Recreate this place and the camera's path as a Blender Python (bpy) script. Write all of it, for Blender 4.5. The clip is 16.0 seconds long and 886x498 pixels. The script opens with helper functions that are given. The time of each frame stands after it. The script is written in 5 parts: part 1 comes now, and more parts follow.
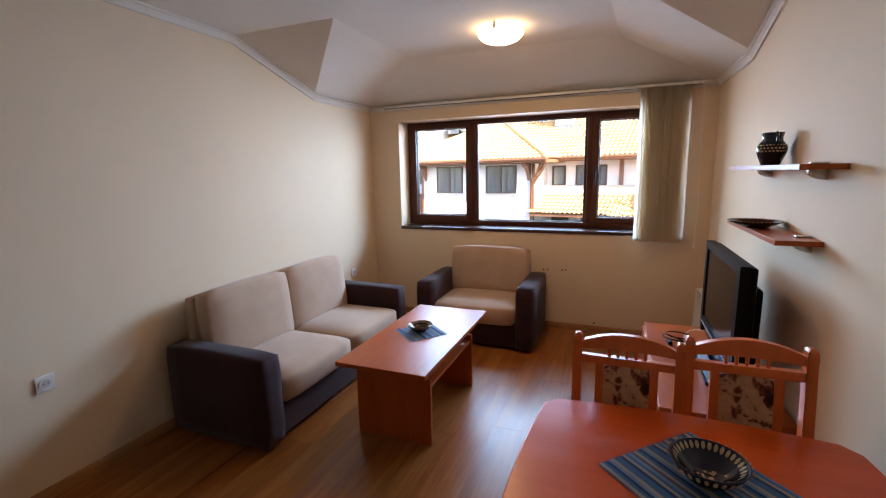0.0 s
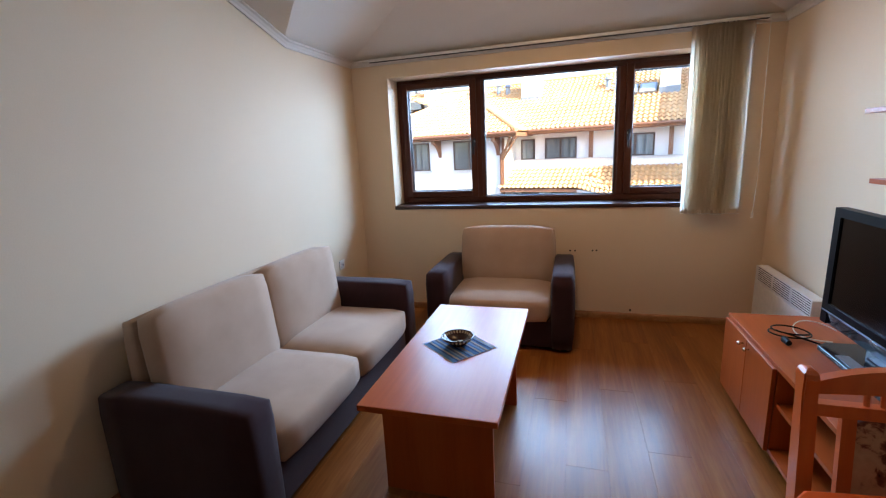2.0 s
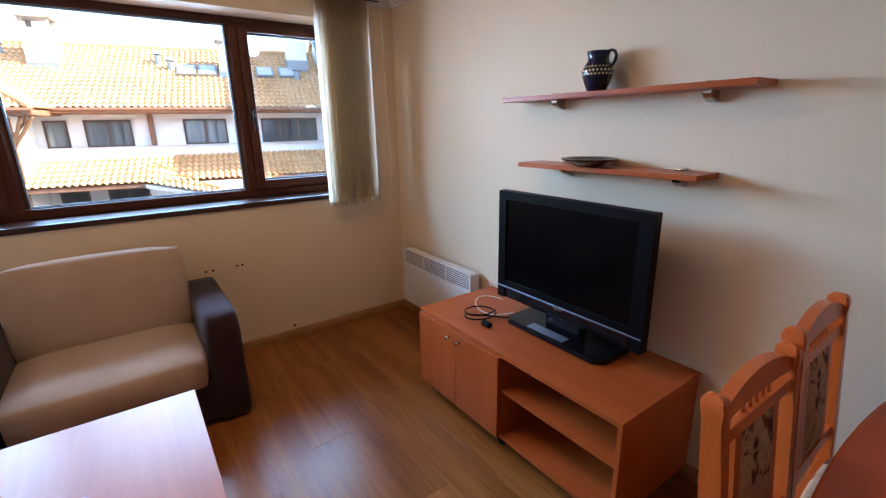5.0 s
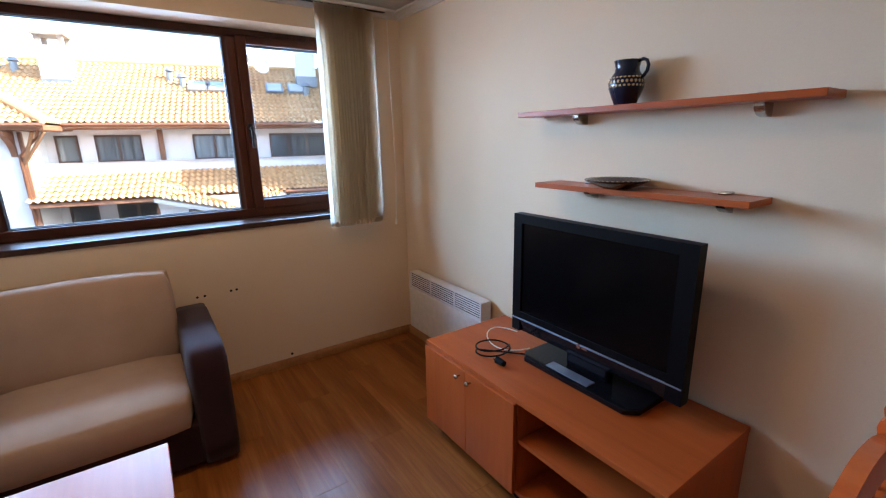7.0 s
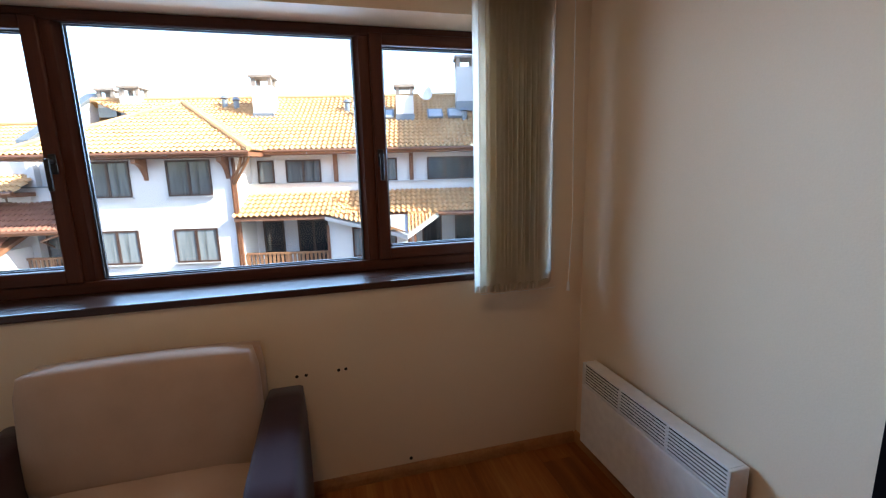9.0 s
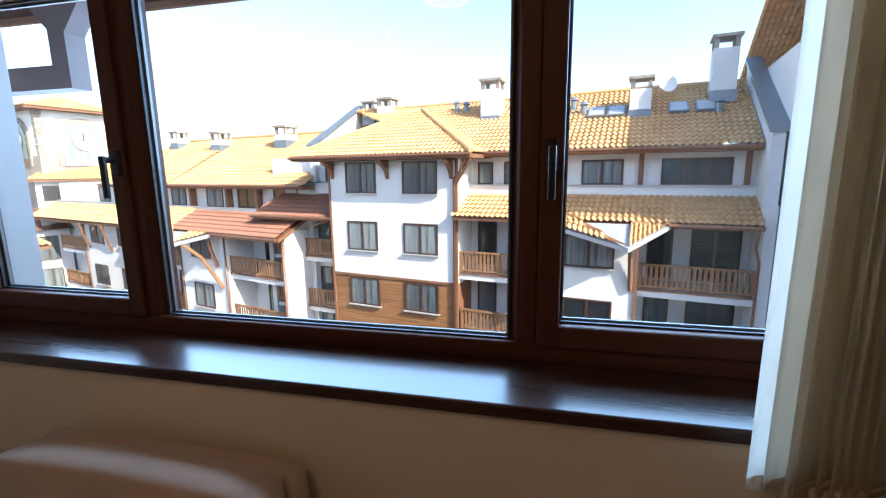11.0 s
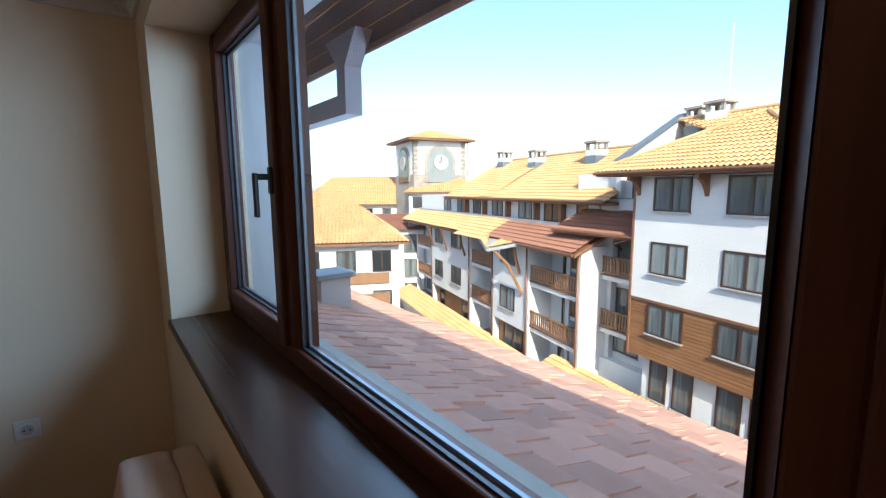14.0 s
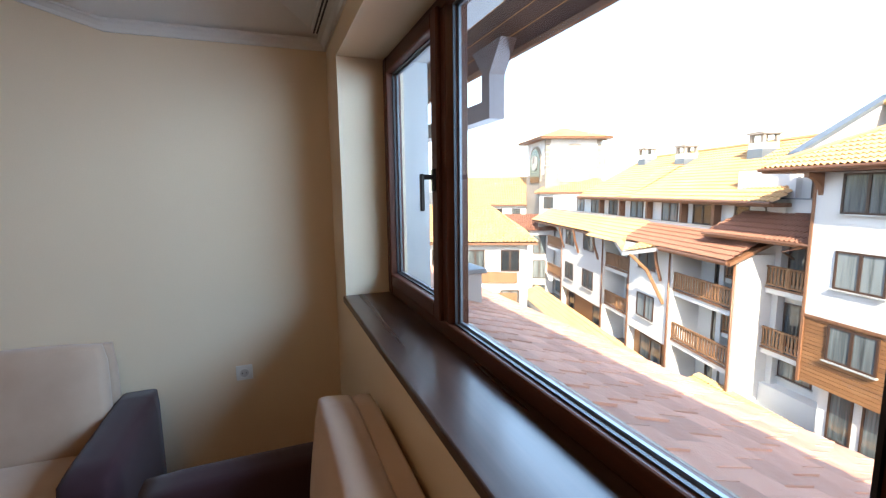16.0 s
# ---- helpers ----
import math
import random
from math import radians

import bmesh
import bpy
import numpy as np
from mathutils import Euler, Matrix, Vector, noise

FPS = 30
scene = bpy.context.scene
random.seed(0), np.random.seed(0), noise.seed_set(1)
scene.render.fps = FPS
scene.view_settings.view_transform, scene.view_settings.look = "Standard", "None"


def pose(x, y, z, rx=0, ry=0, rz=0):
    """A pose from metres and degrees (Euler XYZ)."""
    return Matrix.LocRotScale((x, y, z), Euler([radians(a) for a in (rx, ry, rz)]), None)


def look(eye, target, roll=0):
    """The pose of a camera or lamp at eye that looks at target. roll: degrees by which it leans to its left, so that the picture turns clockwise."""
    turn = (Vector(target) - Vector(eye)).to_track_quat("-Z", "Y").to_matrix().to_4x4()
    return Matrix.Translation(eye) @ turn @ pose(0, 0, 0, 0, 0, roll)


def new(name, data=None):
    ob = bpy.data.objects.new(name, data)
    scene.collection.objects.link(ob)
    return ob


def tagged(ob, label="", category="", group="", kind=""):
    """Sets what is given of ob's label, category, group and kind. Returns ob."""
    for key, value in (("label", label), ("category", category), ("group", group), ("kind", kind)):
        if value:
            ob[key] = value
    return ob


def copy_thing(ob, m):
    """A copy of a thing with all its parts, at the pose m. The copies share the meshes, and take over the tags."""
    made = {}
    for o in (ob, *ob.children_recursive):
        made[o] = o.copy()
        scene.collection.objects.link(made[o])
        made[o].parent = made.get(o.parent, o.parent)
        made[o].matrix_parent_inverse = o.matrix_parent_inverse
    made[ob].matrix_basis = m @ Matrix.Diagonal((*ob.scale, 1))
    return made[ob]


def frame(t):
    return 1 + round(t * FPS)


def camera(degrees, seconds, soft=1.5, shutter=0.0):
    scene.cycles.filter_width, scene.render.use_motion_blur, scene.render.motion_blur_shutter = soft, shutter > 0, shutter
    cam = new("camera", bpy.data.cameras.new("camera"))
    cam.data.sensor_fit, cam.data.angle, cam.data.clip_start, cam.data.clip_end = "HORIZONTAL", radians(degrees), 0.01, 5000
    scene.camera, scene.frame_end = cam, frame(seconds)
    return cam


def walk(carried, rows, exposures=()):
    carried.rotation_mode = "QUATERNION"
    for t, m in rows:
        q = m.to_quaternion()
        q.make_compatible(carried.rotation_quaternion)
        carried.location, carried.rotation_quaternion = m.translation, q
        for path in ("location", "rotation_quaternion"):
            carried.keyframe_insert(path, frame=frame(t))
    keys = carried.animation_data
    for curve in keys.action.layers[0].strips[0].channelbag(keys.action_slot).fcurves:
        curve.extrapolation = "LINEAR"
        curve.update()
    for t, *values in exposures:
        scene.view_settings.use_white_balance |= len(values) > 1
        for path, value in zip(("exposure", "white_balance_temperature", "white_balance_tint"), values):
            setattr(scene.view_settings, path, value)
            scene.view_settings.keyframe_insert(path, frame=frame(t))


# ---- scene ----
cam = camera(90.5, 16.0, soft=1.2)
PATH = [
    (0, (2.584, -0.404, 1.567), (1.856, 1.429, 1.229), -1.1),
    (0.5, (2.507, -0.243, 1.555), (1.777, 1.577, 1.16), -0.5),
    (1, (2.381, -0.042, 1.545), (1.617, 1.758, 1.135), -0.1),
    (1.5, (2.17, 0.082, 1.511), (1.409, 1.887, 1.099), 0.2),
    (2, (1.937, 0.17, 1.481), (1.375, 2.039, 1.047), -2.8),
    (2.5, (1.847, 0.303, 1.443), (1.364, 2.182, 0.957), -2.2),
    (3, (1.795, 0.523, 1.438), (1.635, 2.454, 0.94), -2.4),
    (3.5, (1.762, 0.693, 1.434), (1.981, 2.611, 0.909), -1.1),
    (4, (1.68, 0.862, 1.45), (2.299, 2.687, 0.913), -3.1),
    (4.5, (1.634, 0.959, 1.447), (2.59, 2.631, 0.909), -1.9),
    (5, (1.628, 1.002, 1.458), (2.739, 2.573, 0.913), -1.1),
    (7.5, (1.828, 1.309, 1.472), (2.898, 2.94, 1.026), -0.8),
    (8, (1.932, 1.511, 1.486), (2.774, 3.276, 1.066), -0.3),
    (8.5, (2.022, 1.798, 1.503), (2.68, 3.646, 1.11), -0.7),
    (11, (2.356, 3.084, 1.512), (1.913, 5.002, 1.16), -0.7),
    (11.5, (2.414, 3.332, 1.518), (1.634, 5.143, 1.189), 0.8),
    (12, (2.412, 3.467, 1.527), (1.419, 5.172, 1.198), -0.0),
    (12.5, (2.334, 3.64, 1.533), (1.17, 5.237, 1.227), -0.5),
    (13, (2.306, 3.74, 1.528), (1.01, 5.238, 1.246), -0.6),
    (13.5, (2.341, 3.782, 1.525), (0.892, 5.135, 1.258), -0.1),
    (14, (2.388, 3.795, 1.518), (0.832, 5.022, 1.246), -0.4),
    (14.5, (2.451, 3.774, 1.518), (0.853, 4.943, 1.242), -0.4),
    (15, (2.478, 3.741, 1.513), (0.806, 4.805, 1.246), -0.7),
    (15.5, (2.5, 3.691, 1.516), (0.742, 4.606, 1.246), -0.5),
    (16, (2.498, 3.668, 1.51), (0.654, 4.396, 1.245), -0.7),
]
EXPOSURES = [(0.0, 3.1, 7250, 16), (1.5, 3.08, 6850, 14), (3.0, 3.03, 6350, 10), (5.2, 3.15, 6350, 12), (7.4, 3.0, 6250, 11), (8.6, 2.55, 6250, 10), (10.8, 2.05, 6250, 10), (12.0, 1.4, 6150, 8), (13.5, 1.4, 6150, 7), (14.2, 1.55, 6250, 7), (15.0, 1.95, 6750, 9), (16.0, 2.22, 6900, 10)]
walk(cam, [(t, look(eye, target, roll)) for t, eye, target, roll in PATH], EXPOSURES)

# ---- world, sun and exposure ----
SUN_TO = Vector((0.74, -0.45, 0.62)).normalized()
world = bpy.data.worlds.new("sky")
scene.world = world
world.use_nodes = True
_n, _l = world.node_tree.nodes, world.node_tree.links
_sky = _n.new("ShaderNodeTexSky")
_sky.sky_type = "NISHITA"
_sky.sun_disc = False
_sky.sun_elevation = math.asin(SUN_TO.z)
_sky.sun_rotation = math.atan2(SUN_TO.x, SUN_TO.y)
_sky.air_density, _sky.dust_density, _sky.ozone_density = 1.0, 1.2, 2.0
_n["Background"].inputs["Strength"].default_value = 0.15
_l.new(_sky.outputs["Color"], _n["Background"].inputs["Color"])

sun_data = bpy.data.lights.new("sun", "SUN")
sun_data.energy, sun_data.angle, sun_data.color = 3.5, radians(0.5), (1.0, 0.90, 0.74)
sun = new("sun", sun_data)
sun.matrix_world = look(SUN_TO * 60, (0, 0, 0))

# the warm bulb behind the opal dome of the ceiling lamp, which sends its light downwards
bulb_data = bpy.data.lights.new("bulb", "AREA")
bulb_data.shape, bulb_data.size = "DISK", 0.26
bulb_data.energy, bulb_data.color = 0.7, (1.0, 0.55, 0.25)
bulb = new("bulb", bulb_data)
bulb.matrix_world = look((1.784, 2.765, 2.470), (1.784, 2.766, 1.0))

# the low sky's light that falls in through the window's opening, below the edge of the eaves
opening_data = bpy.data.lights.new("window_light", "AREA")
opening_data.shape, opening_data.size, opening_data.size_y = "RECTANGLE", 6.0, 0.82
opening_data.energy, opening_data.color, opening_data.spread = 56.0, (0.38, 0.63, 1.0), radians(160)
opening = new("window_light", opening_data)
opening.matrix_world = look((1.4, 5.20, 1.95), (1.4, 4.20, 1.74))


# ---- mesh tools ----
def link(name, bm, material, parent=None, label="", smooth=False):
    me = bpy.data.meshes.new(name)
    bm.normal_update()
    bm.to_mesh(me)
    bm.free()
    if material:
        me.materials.append(material)
    if smooth:
        for p in me.polygons:
            p.use_smooth = True
    ob = new(name, me)
    if parent is not None:
        ob.parent = parent
    if label:
        ob["label"] = label
    return ob


def part(name, bm, material, parent, label="", smooth=False):
    return link(name, bm, material, parent, label, smooth)


def thing(name, label, category, group="", kind="", at=None):
    ob = new(name)
    if at is not None:
        ob.matrix_basis = at
    return tagged(ob, label, category, group, kind)


def add_box(bm, a, b, m=None):
    vs = bmesh.ops.create_cube(bm, size=1)["verts"]
    for v in vs:
        v.co = Vector([(a[i] + b[i]) / 2 + v.co[i] * (b[i] - a[i]) for i in range(3)])
        if m is not None:
            v.co = m @ v.co
    return vs


def boxm(a, b, bevel=0.0, seg=2):
    bm = bmesh.new()
    add_box(bm, a, b)
    if bevel:
        bmesh.ops.bevel(bm, geom=bm.edges[:], offset=bevel, segments=seg, profile=0.5, affect="EDGES")
    return bm


def cyl(bm, p, q, r1, r2=None, seg=16, caps=True):
    p, q = Vector(p), Vector(q)
    r2 = r1 if r2 is None else r2
    m = Matrix.Translation((p + q) / 2) @ (q - p).to_track_quat("Z", "Y").to_matrix().to_4x4()
    bmesh.ops.create_cone(bm, cap_ends=caps, segments=seg, radius1=r1, radius2=r2, depth=(q - p).length, matrix=m)
    return bm


def lathe(profile, seg=40, at=(0, 0, 0)):
    """A turned body from (radius, height) pairs."""
    bm = bmesh.new()
    rings = []
    for r, z in profile:
        rings.append([bm.verts.new((at[0] + r * math.cos(2 * math.pi * k / seg), at[1] + r * math.sin(2 * math.pi * k / seg), at[2] + z)) for k in range(seg)])
    for a, b in zip(rings, rings[1:]):
        for k in range(seg):
            bm.faces.new((a[k], a[(k + 1) % seg], b[(k + 1) % seg], b[k]))
    bm.faces.new(rings[-1])
    bm.faces.new(rings[0][::-1])
    return bm


def tube(points, r, seg=8):
    """A round bar along a line of points."""
    bm = bmesh.new()
    pts = [Vector(p) for p in points]
    rings = []
    for i, p in enumerate(pts):
        d = (pts[min(i + 1, len(pts) - 1)] - pts[max(i - 1, 0)]).normalized()
        u = d.orthogonal().normalized() if i == 0 else (u - d * u.dot(d)).normalized()
        w = d.cross(u)
        rings.append([bm.verts.new(p + r * (math.cos(2 * math.pi * k / seg) * u + math.sin(2 * math.pi * k / seg) * w)) for k in range(seg)])
    for a, b in zip(rings, rings[1:]):
        for k in range(seg):
            bm.faces.new((a[k], a[(k + 1) % seg], b[(k + 1) % seg], b[k]))
    bm.faces.new(rings[0][::-1])
    bm.faces.new(rings[-1])
    return bm


def prism(outline, z0, z1, bevel=0.0, seg=2):
    """An upright prism over a plan outline."""
    bm = bmesh.new()
    lo = [bm.verts.new((x, y, z0)) for x, y in outline]
    hi = [bm.verts.new((x, y, z1)) for x, y in outline]
    n = len(outline)
    bm.faces.new(lo[::-1])
    bm.faces.new(hi)
    for k in range(n):
        bm.faces.new((lo[k], lo[(k + 1) % n], hi[(k + 1) % n], hi[k]))
    bmesh.ops.recalc_face_normals(bm, faces=bm.faces[:])
    if bevel:
        rim = [e for e in bm.edges if abs(e.verts[0].co.z - e.verts[1].co.z) < 1e-6]
        bmesh.ops.bevel(bm, geom=rim, offset=bevel, segments=seg, profile=0.5, affect="EDGES")
    return bm


def cushion(a, b, bevel, puff=0.015, seg=5):
    """A soft upholstered block: well rounded, slightly domed."""
    bm = boxm(a, b)
    bmesh.ops.subdivide_edges(bm, edges=bm.edges[:], cuts=5, use_grid_fill=True)
    c = Vector([(a[i] + b[i]) / 2 for i in range(3)])
    h = Vector([(b[i] - a[i]) / 2 for i in range(3)])
    for v in bm.verts:
        d = v.co - c
        core = Vector([max(-(h[i] - bevel), min(h[i] - bevel, d[i])) for i in range(3)])
        out = d - core
        if out.length > 1e-6:
            out = out.normalized() * bevel
        f = [1 - (d[i] / h[i]) ** 2 for i in range(3)]
        bulge = Vector((puff * f[1] * f[2] * math.copysign(1, d.x) * (abs(d.x) > h.x * 0.98),
                        puff * f[0] * f[2] * math.copysign(1, d.y) * (abs(d.y) > h.y * 0.98),
                        puff * f[0] * f[1] * math.copysign(1, d.z) * (abs(d.z) > h.z * 0.98)))
        v.co = c + core + out + bulge
    return bm


# ---- materials ----
def material(name, rough=0.5, metal=0.0, spec=0.5):
    m = bpy.data.materials.new(name)
    m.use_nodes = True
    nt = m.node_tree
    b = nt.nodes["Principled BSDF"]
    b.inputs["Roughness"].default_value = rough
    b.inputs["Metallic"].default_value = metal
    b.inputs["Specular IOR Level"].default_value = spec
    return m, nt, b


def coords(nt, scale=(1, 1, 1), rot=(0, 0, 0), kind="Object"):
    tc = nt.nodes.new("ShaderNodeTexCoord")
    mp = nt.nodes.new("ShaderNodeMapping")
    mp.inputs["Scale"].default_value = scale
    mp.inputs["Rotation"].default_value = [radians(r) for r in rot]
    nt.links.new(tc.outputs[kind], mp.inputs["Vector"])
    return mp.outputs["Vector"]


def tex_noise(nt, vec, scale, detail=4, rough=0.55, distortion=0.0):
    n = nt.nodes.new("ShaderNodeTexNoise")
    n.inputs["Scale"].default_value, n.inputs["Detail"].default_value = scale, detail
    n.inputs["Roughness"].default_value, n.inputs["Distortion"].default_value = rough, distortion
    nt.links.new(vec, n.inputs["Vector"])
    return n.outputs["Fac"]


def ramp(nt, fac, stops):
    r = nt.nodes.new("ShaderNodeValToRGB")
    while len(r.color_ramp.elements) < len(stops):
        r.color_ramp.elements.new(0.5)
    for e, (p, c) in zip(r.color_ramp.elements, stops):
        e.position, e.color = p, (*c, 1) if len(c) == 3 else c
    nt.links.new(fac, r.inputs["Fac"])
    return r.outputs["Color"]


def mix(nt, a, b, fac, mode="MIX"):
    m = nt.nodes.new("ShaderNodeMix")
    m.data_type, m.blend_type = "RGBA", mode
    for sock, val in ((m.inputs[0], fac), (m.inputs[6], a), (m.inputs[7], b)):
        if hasattr(val, "is_output"):
            nt.links.new(val, sock)
        elif isinstance(val, (int, float)):
            sock.default_value = val
        else:
            sock.default_value = (*val, 1)
    return m.outputs[2]


def bump(nt, bsdf, height, strength=0.2, distance=0.01):
    bp = nt.nodes.new("ShaderNodeBump")
    bp.inputs["Strength"].default_value, bp.inputs["Distance"].default_value = strength, distance
    nt.links.new(height, bp.inputs["Height"])
    nt.links.new(bp.outputs["Normal"], bsdf.inputs["Normal"])


def mottled(name, c1, c2, scale=3, fine=60, rough=0.6, bump_s=0.15, bump_d=0.004, metal=0.0, spec=0.5, stretch=(1, 1, 1)):
    m, nt, b = material(name, rough, metal, spec)
    v = coords(nt, stretch)
    big = tex_noise(nt, v, scale, 3)
    small = tex_noise(nt, v, fine, 5)
    both = mix(nt, big, small, 0.45)
    col = ramp(nt, both, [(0.3, c1), (0.7, c2)])
    nt.links.new(col, b.inputs["Base Color"])
    if bump_s:
        bump(nt, b, small, bump_s, bump_d)
    return m


def wood(name, c1, c2, c3, axis="y", grain=1.0, rough=0.35, piece=0.0, bump_s=0.05, spec=0.5):
    """Straight-grained wood or laminate along an axis; piece: how much single boards differ."""
    m, nt, b = material(name, rough, 0, spec)
    st = {"x": (0.06, 1, 1), "y": (1, 0.06, 1), "z": (1, 1, 0.06)}[axis]
    v = coords(nt, st)
    if piece:
        oi = nt.nodes.new("ShaderNodeObjectInfo")
        add = nt.nodes.new("ShaderNodeVectorMath")
        add.operation = "ADD"
        sc = nt.nodes.new("ShaderNodeVectorMath")
        sc.operation = "SCALE"
        sc.inputs[0].default_value = (7.3, 3.1, 5.7)
        nt.links.new(oi.outputs["Random"], sc.inputs["Scale"])
        nt.links.new(v, add.inputs[0])
        nt.links.new(sc.outputs[0], add.inputs[1])
        v = add.outputs[0]
    broad = tex_noise(nt, v, 9 * grain, 4, 0.6, 0.6)
    fine = tex_noise(nt, v, 70 * grain, 5, 0.6, 0.2)
    both = mix(nt, broad, fine, 0.35)
    col = ramp(nt, both, [(0.32, c1), (0.5, c2), (0.68, c3)])
    if piece:
        hv = nt.nodes.new("ShaderNodeHueSaturation")
        mr = nt.nodes.new("ShaderNodeMapRange")
        mr.inputs["To Min"].default_value, mr.inputs["To Max"].default_value = 1 - piece, 1 + piece
        nt.links.new(oi.outputs["Random"], mr.inputs["Value"])
        nt.links.new(mr.outputs[0], hv.inputs["Value"])
        nt.links.new(col, hv.inputs["Color"])
        col = hv.outputs["Color"]
    nt.links.new(col, b.inputs["Base Color"])
    rr = nt.nodes.new("ShaderNodeMapRange")
    rr.inputs["To Min"].default_value, rr.inputs["To Max"].default_value = rough - 0.06, rough + 0.08
    nt.links.new(broad, rr.inputs["Value"])
    nt.links.new(rr.outputs[0], b.inputs["Roughness"])
    if bump_s:
        bump(nt, b, fine, bump_s, 0.002)
    return m


def cloth(name, c1, c2, weave=900, rough=0.95, sheen=0.25, blotch=4):
    m, nt, b = material(name, rough, 0, 0.15)
    v = coords(nt)
    big = tex_noise(nt, v, blotch, 4)
    small = tex_noise(nt, v, weave, 2)
    col = ramp(nt, mix(nt, big, small, 0.4), [(0.3, c1), (0.7, c2)])
    nt.links.new(col, b.inputs["Base Color"])
    b.inputs["Sheen Weight"].default_value = sheen
    bump(nt, b, mix(nt, small, tex_noise(nt, v, 14, 3), 0.5), 0.25, 0.004)
    return m


def plain(name, c, rough=0.4, metal=0.0, spec=0.5):
    m, nt, b = material(name, rough, metal, spec)
    v = coords(nt)
    n = tex_noise(nt, v, 25, 4)
    d = [x * 0.88 for x in c]
    nt.links.new(ramp(nt, n, [(0.3, d), (0.7, c)]), b.inputs["Base Color"])
    return m


M_wall = mottled("cream_wall_paint", (0.725, 0.575, 0.405), (0.765, 0.610, 0.435), 1.6, 160, 0.75, 0.25, 0.002)
M_ceiling = mottled("white_ceiling_paint", (0.68, 0.64, 0.59), (0.73, 0.69, 0.64), 2, 140, 0.85, 0.2, 0.002)
M_floor = wood("oak_laminate", (0.155, 0.042, 0.008), (0.255, 0.083, 0.018), (0.370, 0.145, 0.038), "y", 1.0, 0.30, 0.09, 0.02, 0.32)
M_floor_gap = plain("dark_floor_joint", (0.06, 0.03, 0.015), 0.8)
M_base = wood("beech_baseboard", (0.24, 0.105, 0.035), (0.34, 0.155, 0.055), (0.42, 0.21, 0.08), "y", 1.0, 0.45)
M_cherry = wood("cherry_laminate", (0.34, 0.066, 0.013), (0.40, 0.083, 0.018), (0.455, 0.104, 0.025), "y", 0.8, 0.32, 0, 0.02, 0.26)
M_cherry_z = wood("cherry_laminate_upright", (0.34, 0.066, 0.013), (0.40, 0.083, 0.018), (0.455, 0.104, 0.025), "z", 0.8, 0.36, 0, 0.02, 0.26)
# the same cherry, with the shade inside the cabinet put into its colour
M_cherry_shaded = wood("cherry_laminate_shaded", (0.20, 0.045, 0.012), (0.25, 0.058, 0.016), (0.29, 0.072, 0.022), "y", 0.8, 0.45, 0, 0.02)
M_table = wood("orange_lacquered_wood", (0.62, 0.072, 0.010), (0.68, 0.088, 0.013), (0.72, 0.106, 0.018), "x", 0.7, 0.22, 0, 0.01, 0.32)
M_chair = wood("orange_beech", (0.54, 0.098, 0.016), (0.62, 0.125, 0.023), (0.67, 0.155, 0.033), "z", 0.9, 0.30, 0.04, 0.02)
M_frame = wood("mahogany_window_foil", (0.048, 0.014, 0.007), (0.074, 0.021, 0.010), (0.10, 0.031, 0.015), "z", 1.2, 0.42, 0, 0.05, 0.22)
M_frame_x = wood("mahogany_window_foil_level", (0.048, 0.014, 0.007), (0.074, 0.021, 0.010), (0.10, 0.031, 0.015), "x", 1.2, 0.42, 0, 0.05, 0.22)
M_sill = wood("brown_sill_laminate", (0.030, 0.013, 0.009), (0.045, 0.020, 0.013), (0.062, 0.028, 0.018), "x", 1.0, 0.28, 0, 0.05, 0.35)
M_sill.node_tree.nodes["Principled BSDF"].inputs["Coat Weight"].default_value = 0.2
M_sill.node_tree.nodes["Principled BSDF"].inputs["Coat Roughness"].default_value = 0.16
M_seat = cloth("beige_microfibre", (0.41, 0.28, 0.20), (0.51, 0.36, 0.262), 700, 0.95, 0.25, 5)
M_arm = cloth("aubergine_microfibre", (0.028, 0.011, 0.014), (0.043, 0.018, 0.022), 700, 0.9, 0.14, 6)
M_blind = cloth("ivory_blind_fabric", (0.78, 0.71, 0.60), (0.86, 0.79, 0.68), 500, 0.9, 0.1, 8)


def let_light_through(m, amount):
    nt = m.node_tree
    b, out = nt.nodes["Principled BSDF"], nt.nodes["Material Output"]
    tl = nt.nodes.new("ShaderNodeBsdfTranslucent")
    tl.inputs["Color"].default_value = (0.86, 0.78, 0.66, 1)
    mx = nt.nodes.new("ShaderNodeMixShader")
    mx.inputs[0].default_value = amount
    nt.links.new(b.outputs[0], mx.inputs[1])
    nt.links.new(tl.outputs[0], mx.inputs[2])
    nt.links.new(mx.outputs[0], out.inputs["Surface"])


let_light_through(M_blind, 0.7)
M_white_plastic = plain("white_plastic", (0.78, 0.77, 0.73), 0.35)
M_white_metal = plain("white_enamel", (0.74, 0.72, 0.68), 0.3)
M_grey_dark = plain("dark_slot", (0.03, 0.03, 0.03), 0.7)
M_black = plain("black_plastic", (0.003, 0.003, 0.004), 0.42, 0, 0.09)
M_black_gloss = plain("black_gloss_plastic", (0.006, 0.006, 0.008), 0.12, 0, 0.22)
M_screen = plain("dark_screen", (0.002, 0.002, 0.0025), 0.20, 0, 0.2)
M_silver = plain("silver_strip", (0.30, 0.34, 0.42), 0.3, 0.7)
M_chrome = plain("brushed_nickel", (0.55, 0.54, 0.52), 0.25, 1.0)
M_handle = plain("dark_bronze_handle", (0.03, 0.026, 0.024), 0.35, 0.6)
M_hole = plain("dark_hole", (0.02, 0.015, 0.01), 0.9)
M_navy = plain("navy_glaze", (0.010, 0.014, 0.035), 0.12)
M_cream_glaze = plain("cream_glaze", (0.55, 0.42, 0.24), 0.2)
